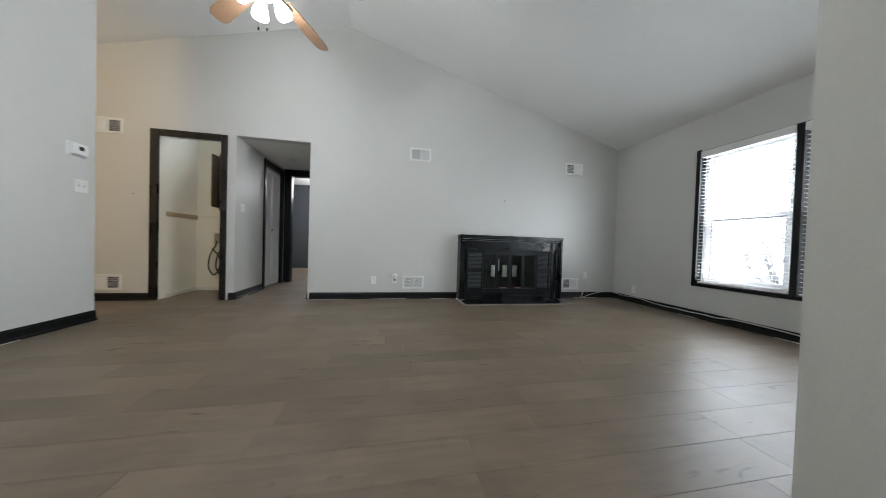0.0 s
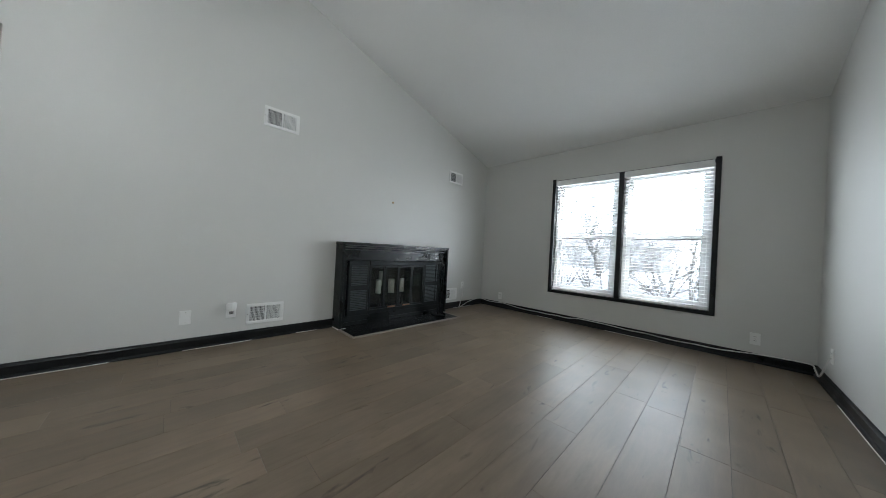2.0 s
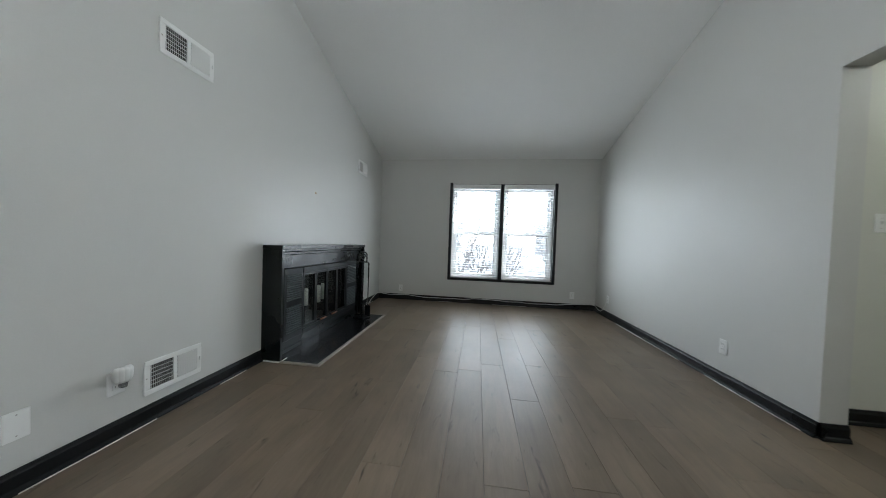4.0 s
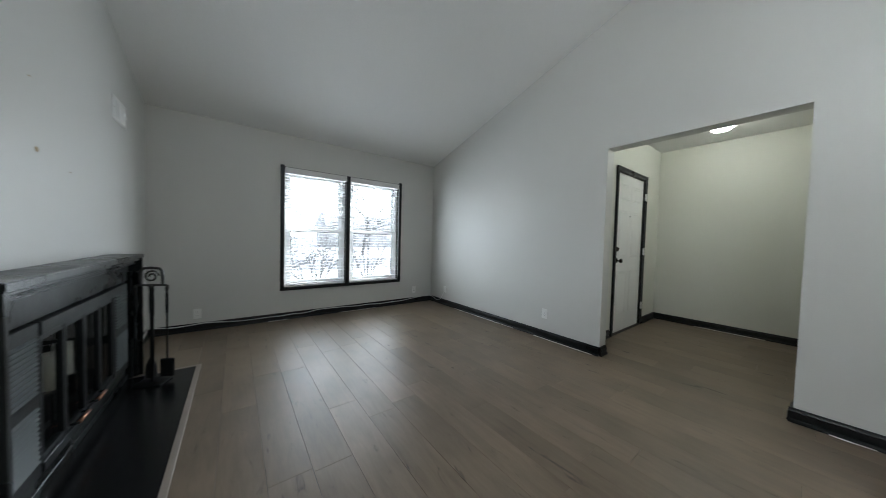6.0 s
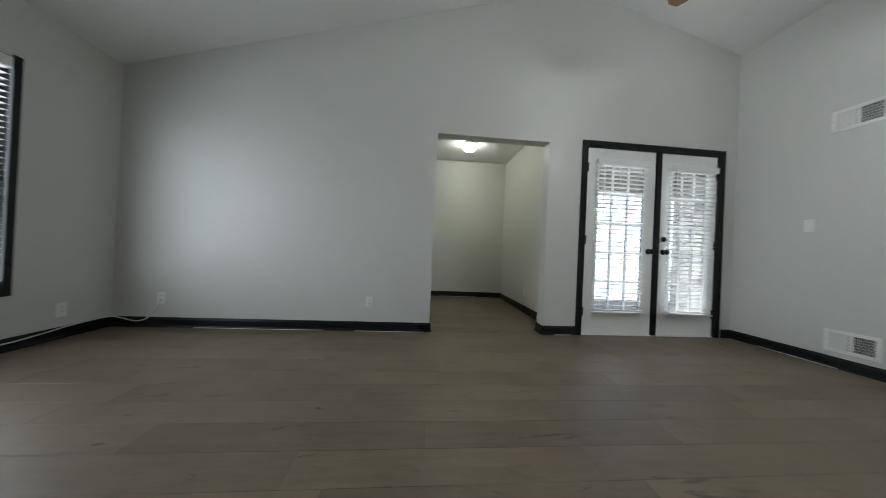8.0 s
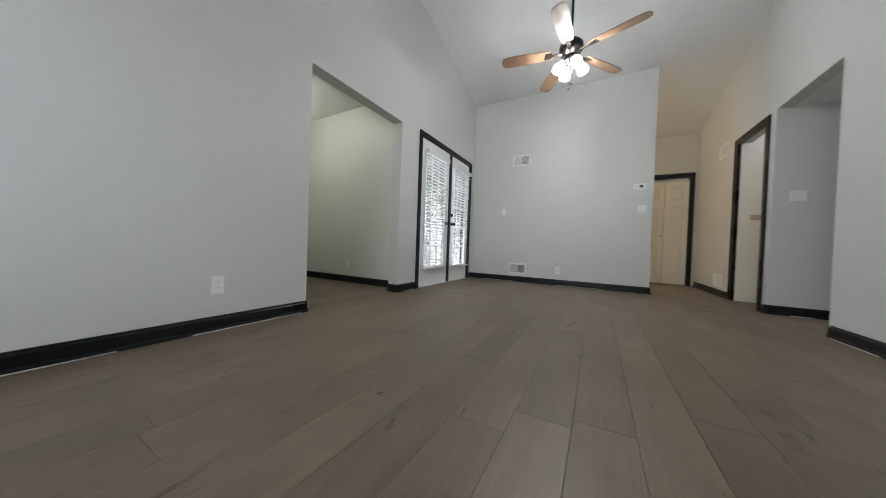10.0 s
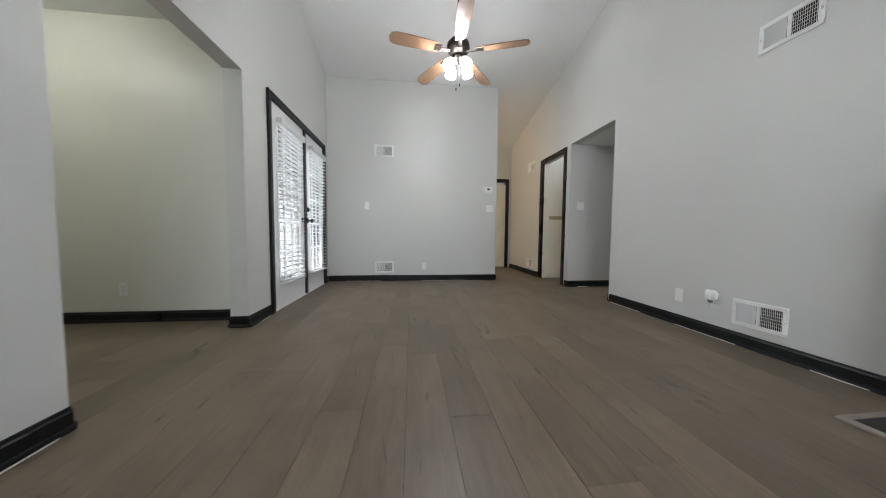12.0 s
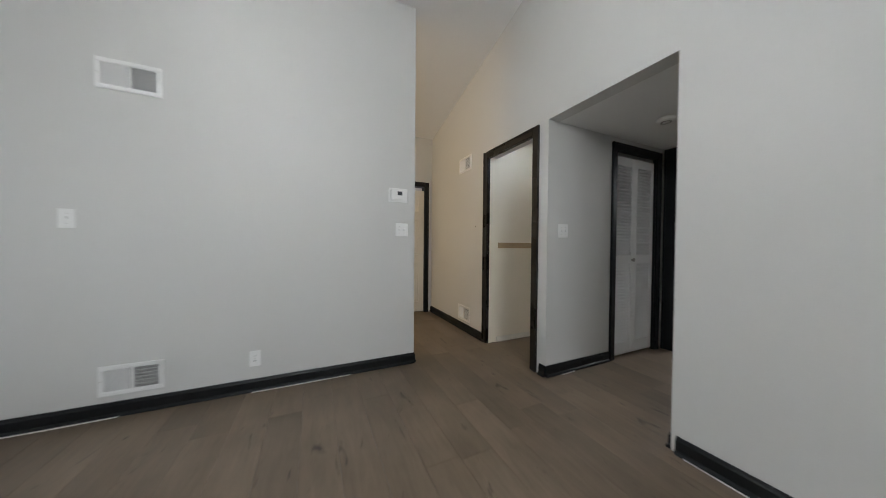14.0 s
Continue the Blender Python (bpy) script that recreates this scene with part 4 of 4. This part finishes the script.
def switch(m, gangs, label):
    ob = thing("light_switch", label, "light switch", m, "light switches")
    w = 0.036 + 0.023 * (gangs - 1)
    part("cover_plate", box(-w, w, -0.006, -0.0006, -0.058, 0.058, 0.003), M_PLASTIC, ob)
    for g in range(gangs):
        x = (g - (gangs - 1) / 2) * 0.046
        t = part("toggle", box(x - 0.005, x + 0.005, -0.017, -0.0055, -0.006, 0.012, 0.002), M_PLASTIC, ob)
        for z in (-0.030, 0.030):
            part("screw", turned([(0, 0), (0.003, 0), (0.002, 0.001), (0, 0.0015)], 10), M_NICKEL, ob).matrix_basis = pose(x, -0.006, z, 90)


switch(facing(0, 0.626, 1.247, "E"), 1, "white single light switch on the wall")
switch(facing(0, 2.694, 1.240, "E"), 2, "white double light switch below the thermostat")
switch(facing(EX1, -0.50, 1.255, "W"), 2, "white double light switch beside the front door")
switch(pose(HL0, 3.912, 1.235, 0, 0, 90), 2, "white double light switch on the hallway wall")

th = thing("thermostat", "white wall thermostat with a small dark display", "thermostat", facing(0, 2.66, 1.553, "E"))
part("case", box(-0.075, 0.075, -0.030, -0.0006, -0.052, 0.052, 0.010), M_PLASTIC, th)
part("wall_plate", box(-0.088, 0.088, -0.004, -0.0004, -0.062, 0.062, 0.003), M_PLASTIC, th)
part("display", box(-0.012, 0.030, -0.0315, -0.029, -0.004, 0.030, 0.001), M_DARKWIN, th, "dark display")
plug = thing("plug_in_air_freshener", "white plug-in air freshener with a fluted case in the outlet", "air freshener", facing(2.822, Y1 - 0.009, 0.322, "S"))
bm = bmesh.new()
for k in range(5):
    a0 = radians(36 * (k - 2))
    m = Matrix.Translation((0.020 * math.sin(a0), -0.036 - 0.014 * math.cos(a0), 0.012))
    turned([(0, -0.036), (0.012, -0.036), (0.018, -0.024), (0.021, 0.004), (0.020, 0.026), (0.013, 0.036), (0, 0.039)], 12, bm, m)
part("case", bm, M_PLASTIC, plug)
part("plug_body", box(-0.024, 0.024, -0.034, -0.0002, -0.020, 0.034, 0.006), M_PLASTIC, plug)
part("vial", turned([(0, -0.052), (0.015, -0.052), (0.017, -0.026), (0, -0.026)], 16), M_GLASS, plug, "small clear vial").matrix_basis = pose(0, -0.042, 0.002)

# wall anchors left over the mantel
for x, z, r in ((4.496, 1.533, 0.014), (4.443, 1.858, 0.005), (4.83, 1.48, 0.004)):
    a = thing("wall_anchor", "small brown screw hole in the painted wall", "wall anchor", facing(x, Y1, z, "S"), "wall anchors")
    part("stub", turned([(0, 0), (r, 0), (r * 0.7, 0.003), (0, 0.004)], 10), M_BOARD, a).matrix_basis = pose(0, -0.0003, 0, 90)
for x, z in ((-0.40, 1.33),):
    a = thing("wall_anchor", "small dark nail in the corridor wall", "wall anchor", facing(x, Y1, z, "S"), "wall anchors")
    part("stub", turned([(0, 0), (0.007, 0), (0.005, 0.004), (0, 0.005)], 10), M_BRONZE, a).matrix_basis = pose(0, -0.0003, 0, 90)

# white cable along the window wall
pts = [(5.977, Y1 - 0.012, 0.345), (5.97, Y1 - 0.03, 0.22), (5.90, Y1 - 0.045, 0.06), (5.86, Y1 - 0.06, 0.008), (5.95, Y1 - 0.055, 0.03), (6.1, Y1 - 0.04, 0.07), (6.3, Y1 - 0.032, 0.10), (6.48, Y1 - 0.03, 0.10)]
rnd = random.Random(4)
for k in range(1, 24):
    y = Y1 - 0.05 - k * (Y1 - 0.1) / 24
    pts.append((X1 - 0.019 - 0.012 * abs(math.sin(k * 1.1)), y, 0.072 + 0.020 * math.sin(k * 0.62) + rnd.uniform(-0.012, 0.012)))
pts += [(6.49, 0.045, 0.10), (6.40, 0.035, 0.085), (6.28, 0.035, 0.06), (6.18, 0.04, 0.09), (6.12, 0.030, 0.17), (6.091, 0.014, 0.255)]


def smooth(points, per=5):
    ps = [Vector(p) for p in points]
    ps = [ps[0], *ps, ps[-1]]
    res = []
    for i in range(1, len(ps) - 2):
        p0, p1, p2, p3 = ps[i - 1:i + 3]
        for k in range(per):
            t = k / per
            res.append(0.5 * (2 * p1 + (p2 - p0) * t + (2 * p0 - 5 * p1 + 4 * p2 - p3) * t * t + (3 * p1 - p0 - 3 * p2 + p3) * t ** 3))
    return res + [ps[-1]]


tagged(part("cable", tube(smooth(pts), 0.0055, 8), M_CABLE), "loose white cable run along the black baseboard", "cable")

# ---- ceiling fan ----
fan = thing("ceiling_fan", "dark bronze ceiling fan with five wooden blades and lit globes", "ceiling fan", pose(1.815, 1.825, 0.022))
part("canopy", turned([(0, 3.775), (0.07, 3.775), (0.068, 3.73), (0.045, 3.69), (0.016, 3.675), (0, 3.675)], 24), M_BRONZE, fan)
part("downrod", tube([(0, 0, 3.68), (0, 0, 2.750)], 0.013, 12), M_BRONZE, fan)
part("motor_housing", turned([(0, 2.790), (0.03, 2.785), (0.035, 2.750), (0.085, 2.740), (0.112, 2.710), (0.118, 2.670), (0.108, 2.635), (0.07, 2.620), (0.055, 2.590), (0, 2.590)], 32), M_BRONZE, fan)
part("light_kit", turned([(0, 2.600), (0.06, 2.595), (0.072, 2.565), (0.06, 2.540), (0.03, 2.525), (0, 2.520)], 28), M_BRONZE, fan)
for k in range(5):
    turn = pose(0, 0, 0, 0, 0, -4 + 72 * k)
    bm = bmesh.new()
    outline = [(0.19, -0.048), (0.30, -0.060), (0.50, -0.068), (0.64, -0.067), (0.69, -0.050), (0.705, 0.0), (0.69, 0.050), (0.64, 0.067), (0.50, 0.068), (0.30, 0.060), (0.19, 0.048)]
    low = [bm.verts.new((x, y, -0.004)) for x, y in outline]
    top = [bm.verts.new((x, y, 0.004)) for x, y in outline]
    bm.faces.new(low[::-1])
    bm.faces.new(top)
    for i in range(len(outline)):
        j = (i + 1) % len(outline)
        bm.faces.new((low[i], low[j], top[j], top[i]))
    blade = part("blade", bm, M_BLADE, fan, "brown wood-grain blade")
    blade.matrix_basis = turn @ pose(0, 0, 2.635, 12, 2.0, 0)
    bm = box(0.09, 0.20, -0.018, 0.018, -0.014, -0.0045, 0.003)
    add_box(bm, 0.19, 0.26, -0.036, 0.036, -0.0095, -0.0045, 0.002)
    for y in (-0.022, 0.022):
        turned([(0, -0.0135), (0.006, -0.0125), (0.006, -0.0094), (0, -0.0094)], 8, bm, Matrix.Translation((0.235, y, 0)))
    part("blade_bracket", bm, M_BRONZE, blade)
for k in range(4):
    turn = pose(0, 0, 0, 0, 0, 30 + 90 * k)
    arm = part("lamp_arm", tube([(0.04, 0, 2.555), (0.075, 0, 2.550), (0.088, 0, 2.526)], 0.009, 8), M_BRONZE, fan)
    arm.matrix_basis = turn
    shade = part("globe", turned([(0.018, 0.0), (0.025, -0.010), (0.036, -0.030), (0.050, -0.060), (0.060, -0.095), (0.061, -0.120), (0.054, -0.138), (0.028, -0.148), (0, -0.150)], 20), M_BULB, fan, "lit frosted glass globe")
    shade.matrix_basis = turn @ pose(0.084, 0, 2.532, 0, -30, 0) @ Matrix.Scale(0.86, 4)
for x, y, z in ((0.022, 0.014, 2.280), (-0.02, -0.016, 2.255)):
    ch = part("pull_chain", tube([(x, y, 2.530), (x, y, z + 0.03)], 0.0016, 5), M_NICKEL, fan)
    part("pull_bob", turned([(0, z), (0.006, z + 0.004), (0.006, z + 0.024), (0.002, z + 0.032), (0, z + 0.032)], 10), M_BRONZE, ch).location = (x, y, 0)

# ---- entry dome, smoke detector ----
dome = thing("entry_ceiling_light", "lit white glass dome ceiling light", "ceiling light", pose(2.90, -1.45, EZ - 0.0005))
part("base_ring", turned([(0, 0), (0.118, 0), (0.120, -0.014), (0.114, -0.024), (0, -0.024)], 32), M_NICKEL, dome)
part("glass_bowl", turned([(0.112, -0.024), (0.114, -0.05), (0.100, -0.085), (0.068, -0.112), (0.03, -0.122), (0, -0.123)], 32), M_DOME, dome, "lit frosted bowl")
part("finial", turned([(0, -0.140), (0.008, -0.136), (0.010, -0.126), (0, -0.121)], 12), M_NICKEL, dome)
det = thing("smoke_detector", "round white smoke detector on the hallway ceiling", "smoke detector", pose(1.16, 4.58, HLZ))
part("case", turned([(0, -0.032), (0.045, -0.032), (0.060, -0.024), (0.066, -0.008), (0.066, -0.0005), (0, -0.0005)], 28), M_PLASTIC, det)
part("grille", turned([(0.030, -0.0335), (0.036, -0.0335), (0.036, -0.031), (0.030, -0.031)], 24), M_OPENING, det)

# ---- laundry closet ----
structure("trim_closet_liner", box(CL0 + 0.0005, CL0 + 0.0145, Y1 + 0.0205, Y1 + 0.1195, 0.001, CLZ - 0.002), M_CLOSET, "cream lining of the closet doorway, lamp warmth put into its paint", "door frame")
led = thing("closet_ledger_board", "bare pine ledger board on the closet wall", "board", pose(CL0 + 0.014, 3.87, 1.075))
part("plank", box(0.0006, 0.018, 0, 0.585, 0, 0.062, 0.002), M_BOARD, led)
shelf = thing("closet_rail", "thin cream rail on the unseen wall behind the bifold, shuts out light", "rail", pose(0.0, 4.46, 1.13))
part("strip", box(-0.135, 0.61, -0.016, -0.0006, -0.012, 0.012, 0.002), M_CREAM, shelf)
eb = thing("electrical_box", "brown metal electrical panel with its door ajar", "electrical panel", pose(0.40, 4.46, 0))
part("case", box(-0.20, 0.19, -0.10, -0.0006, 1.22, 2.06, 0.004), M_PANELBOX, eb)
part("door", box(-0.215, -0.195, -0.26, -0.10, 1.26, 2.02, 0.003), M_PANELBOX, eb)
for z in (1.36, 1.62, 1.90):
    part("hinge", tube([(-0.215, -0.105, z - 0.03), (-0.215, -0.105, z + 0.03)], 0.008, 8), M_PLASTIC, eb)
wb = thing("washer_hookup_box", "recessed cream washer hookup box with taps", "hookup box", pose(0.20, 4.46, 0.80))
bm = box(-0.12, 0.12, -0.012, -0.0006, 0.075, 0.095, 0.002)
add_box(bm, -0.12, 0.12, -0.012, -0.0006, -0.095, -0.075, 0.002)
add_box(bm, -0.12, -0.10, -0.012, -0.0006, -0.075, 0.075)
add_box(bm, 0.10, 0.12, -0.012, -0.0006, -0.075, 0.075)
part("frame", bm, M_CREAM, wb)
part("backing", box(-0.10, 0.10, -0.003, -0.0008, -0.075, 0.075), M_BOARD, wb)
for x in (-0.05, 0.05):
    tap = part("tap", tube([(x, -0.003, 0.0), (x, -0.04, 0.0), (x, -0.045, -0.03)], 0.010, 8), M_NICKEL, wb)
    part("tap_wheel", turned([(0, 0), (0.018, 0), (0.018, 0.008), (0, 0.009)], 12), M_COPPER, tap).matrix_basis = pose(x, -0.04, 0.008)
for x, s in ((-0.05, -1), (0.05, 1)):
    hose = thing("washer_hose", "dark rubber washer hose looped from the tap", "hose", pose(0.20 + x, 4.415, 0.765), "washer hoses")
    part("tube", tube(smooth([(0, 0, 0.0), (0.0, -0.01, -0.06), (-0.07, -0.02, -0.22), (-0.09, -0.02, -0.40), (-0.02, -0.02, -0.52), (0.05, -0.015, -0.42), (0.04, 0.0, -0.25), (0.06 * s, 0.005, -0.12)]), 0.011, 8), M_HOSE, hose)
structure("baseboard_closet", box(CL0 + 0.014, CL0 + 0.026, 3.86, 4.46, 0.001, 0.06, 0.003), M_CREAM, "cream painted closet baseboard", "baseboard")
structure("baseboard_closet_back", box(CL0 + 0.026, 0.62, 4.448, 4.46, 0.001, 0.06, 0.003), M_CREAM, "cream painted closet baseboard", "baseboard")

# ---- outside ----
structure("foundation", box(-2.0, X1 + 0.16, -2.6, 8.5, -0.6, -0.165), M_SIDING, "plain foundation of the house", "foundation")
structure("ground", box(-900, 900, -900, 900, -0.8, -0.45), M_LAWN, "winter lawn reaching the horizon, whitened to bounce light", "ground")
structure("road", box(16.5, 22.5, -200, 200, -0.449, -0.435), M_ROAD, "grey asphalt road past the lawn", "road")
structure("deck", box(-0.8, 1.88, -2.3, -0.16, -0.44, -0.04, 0.01), M_DECK, "pale porch deck outside the french doors", "deck")
structure("porch_roof", box(-0.9, 1.88, -1.75, -0.16, 2.28, 2.40), M_CREAM, "cream porch ceiling", "roof")
structure("porch_beam", box(-0.9, 1.88, -1.75, -1.61, 2.02, 2.278), M_CREAM, "cream porch beam", "beam")
porch_wall = structure("porch_wall", box(-0.9, -0.82, -1.60, -0.16, -0.44, 2.278), M_SIDING, "pale lap-sided wall at the end of the porch", "wall")
bm = bmesh.new()
ends = [[bm.verts.new(p) for p in ((-0.8195, y, 0.0), (-0.800, y, 0.0), (-0.812, y, 0.148), (-0.8195, y, 0.148))] for y in (-1.598, -0.162)]
for i in range(4):
    bm.faces.new((ends[0][i], ends[0][(i + 1) % 4], ends[1][(i + 1) % 4], ends[1][i]))
bm.faces.new(ends[0][::-1])
bm.faces.new(ends[1])
lap = mesh_of("siding_board", bm, M_SIDING)
for k in range(15):
    b = new("siding_board", lap)
    b.parent = porch_wall
    b.location = (0, 0, -0.03 + 0.15 * k)
p = thing("porch_post", "white square porch post", "post", pose(-0.72, -1.68, 0))
part("shaft", box(-0.05, 0.05, -0.05, 0.05, -0.04, 2.02, 0.006), M_WHITE, p)
part("foot", box(-0.065, 0.065, -0.065, 0.065, -0.04, 0.08, 0.006), M_WHITE, p)


def house(m, w, d, h, label):
    ob = thing("house", label, "house", m, "houses across the street")
    part("wall", box(-w, w, 0, d, -0.45, h), M_BRICK, ob)
    bm = bmesh.new()
    a = [bm.verts.new(p) for p in ((-w - 0.4, -0.5, h), (w + 0.4, -0.5, h), (w + 0.4, d + 0.5, h), (-w - 0.4, d + 0.5, h), (-w - 0.4, d / 2, h + d * 0.3), (w + 0.4, d / 2, h + d * 0.3))]
    for f in ((0, 1, 5, 4), (2, 3, 4, 5), (1, 2, 5), (3, 0, 4), (3, 2, 1, 0)):
        bm.faces.new([a[i] for i in f])
    part("roof", bm, M_ROOF, ob)
    for x in (-w * 0.6, -w * 0.1, w * 0.55):
        for z in (0.7, 3.2) if h > 4 else (0.7,):
            win = part("window", box(x - 0.55, x + 0.55, -0.05, 0.02, z, z + 1.4, 0.01), M_WHITE, ob)
            # White sheet over the pane, so glare leaves no dark window.
            part("blind", box(x - 0.46, x + 0.46, -0.062, -0.051, z + 0.09, z + 1.31), M_BLIND, win, "pane whitened for the outdoor glare")
    return ob


house(pose(46, 13.0, 0, 0, 0, -90), 8, 8, 2.6, "low brick house with shingle roof across the lot, paled for glare")
house(pose(49, -16.0, 0, 0, 0, -90), 7, 8, 2.8, "long brick house with shingle roof across the lot, paled for glare")
house(pose(-2.0, -24.0, 0, 0, 0, 180), 8, 8, 2.8, "brick neighbouring house beyond the porch, paled for glare")


def bare_tree(x, y, height, seed, label, levels=5):
    """A leafless tree: a tapered trunk and limbs that fork into twigs."""
    rnd = random.Random(seed)
    ob = thing("tree", label, "tree", pose(x, y, -0.45), "bare trees")
    trunk, crown = bmesh.new(), bmesh.new()

    def grow(bm, p, way, length, r, level):
        pts, radii, q, w = [p], [r], p, way
        for k in range(4):
            w = (w + Vector((rnd.gauss(0, 0.16), rnd.gauss(0, 0.16), rnd.gauss(0.04, 0.10)))).normalized()
            q = q + w * length / 4
            pts.append(q)
            radii.append(r * (1 - 0.13 * (k + 1)))
        tube(pts, r, 6 if level < 2 else 4, bm, radii)
        if level >= 5:
            return
        for k in range(3 if level > 1 else 5):
            i = rnd.choice((2, 3, 4, 4))
            a, tip = rnd.uniform(0, math.tau), rnd.uniform(0.45, 0.95)
            side = Vector((math.cos(a), math.sin(a), rnd.uniform(0.0, 0.5))).normalized()
            grow(crown, pts[i], (w * (1 - tip * 0.6) + side * tip).normalized(), length * rnd.uniform(0.55, 0.8), radii[i] * 0.70, level + 1)

    grow(trunk, Vector((0, 0, -0.05)), Vector((0, 0, 1)), height * (0.22 if height < 5 else 0.34), height * 0.018, 0)
    part("trunk", trunk, M_BARK, ob)
    part("crown", crown, M_BARK, ob, "leafless branches")


def bare_bush(x, y, height, seed):
    """A leafless bush: many thin stems that lean apart and fork into twigs."""
    rnd = random.Random(seed)
    ob = thing("bush", "leafless bush with many thin stems on the lawn, paled for bloom", "bush", pose(x, y, -0.45), "bare bushes")

    def grow(bm, p, way, length, r, level):
        pts, radii, w = [p], [r], way
        for k in range(4):
            w = (w + Vector((rnd.gauss(0, 0.10), rnd.gauss(0, 0.10), rnd.gauss(0.02, 0.08)))).normalized()
            pts.append(pts[-1] + w * length / 4)
            radii.append(r * (1 - 0.15 * (k + 1)))
        tube(pts, r, 5 if level < 2 else 4, bm, radii)
        if level < 3:
            for k in range(4 if level else 5):
                i = rnd.choice((1, 2, 3, 4))
                side = Vector((rnd.gauss(0, 1), rnd.gauss(0, 1), rnd.gauss(0.3, 0.6))).normalized()
                grow(bm, pts[i], (w + side * rnd.uniform(0.4, 0.8)).normalized(), length * rnd.uniform(0.45, 0.7), radii[i] * 0.68, level + 1)

    for k in range(7):
        a, lean = math.tau * (k + rnd.random()) / 7, rnd.uniform(0.25, 1.0)
        stem = bmesh.new()
        way = Vector((lean * math.cos(a), lean * math.sin(a), 1)).normalized()
        grow(stem, Vector((0.06 * math.cos(a), 0.06 * math.sin(a), -0.04)), way, height * rnd.uniform(0.5, 0.75), 0.024, 0)
        part("stem", stem, M_TWIG, ob)


for k, (x, y, h) in enumerate(((10.5, 2.7, 3.3), (10.8, 1.1, 3.2), (12.6, 4.8, 3.4), (12.2, -1.0, 3.2), (13.6, 1.9, 3.4))):
    bare_bush(x, y, h, 50 + k)
bare_tree(25.0, 7.0, 9.0, 12, "bare grey-brown tree across the street")
bare_tree(26.0, -6.0, 9.0, 17, "bare grey-brown tree across the street")


def shrub(x, y, size, seed):
    rnd = random.Random(seed)
    ob = thing("shrub", "pale green evergreen shrub beyond the porch", "shrub", pose(x, y, -0.45), "shrubs")
    bm = bmesh.new()
    for k in range(1500):
        a, e, r = rnd.uniform(0, math.tau), rnd.uniform(-0.2, 1.4), size * rnd.uniform(0.55, 1.05)
        p = Vector((r * math.cos(a) * math.cos(e), r * math.sin(a) * math.cos(e), size * 0.55 + r * math.sin(e)))
        u = Vector((rnd.gauss(0, 1), rnd.gauss(0, 1), rnd.gauss(0, 1))).normalized() * 0.07
        v = u.orthogonal().normalized() * 0.035
        bm.faces.new([bm.verts.new(q) for q in (p - u, p + v, p + u, p - v)])
    part("foliage", bm, M_LEAF, ob)
    part("stem", tube([(0, 0, 0), (0.02, 0, size * 0.9)], 0.03, 8), M_BARK, ob)


for k, (x, y, s) in enumerate(((-0.4, -5.6, 0.7), (-4.6, -4.6, 0.9))):
    shrub(x, y, s, 2 + k)

# ---- floor planks ----
floor = thing("floor", "grey-brown wood-look plank floor", "floor", kind="structure")
PW = 0.19
rnd = random.Random(11)
plank_meshes = {}
row = 0
y = -2.66
while y < 8.42:
    mid = y + PW / 2
    if mid < -0.001:
        xa, xb = EX0 - 0.06, EX1 + 0.06
    elif mid < Y1 + 0.06:
        xa, xb = -1.95, X1 + 0.04
    else:
        xa, xb = (-0.13, HL1 + 0.06) if mid < HEND else (-0.66, 3.06)
    x = xa - rnd.uniform(0.0, 1.1)
    while x < xb:
        a, b = max(x, xa), min(x + 1.22, xb)
        if b - a > 0.03:
            key = round(b - a, 3)
            if key not in plank_meshes:
                plank_meshes[key] = mesh_of("plank", box(-key / 2 + 0.0006, key / 2 - 0.0006, -PW / 2 + 0.0007, PW / 2 - 0.0007, -0.0098, 0.0, 0.0004), M_FLOOR)
            p = new("plank", plank_meshes[key])
            p.parent = floor
            p.location = ((a + b) / 2, mid, 0)
        x += 1.22
    y += PW
    row += 1
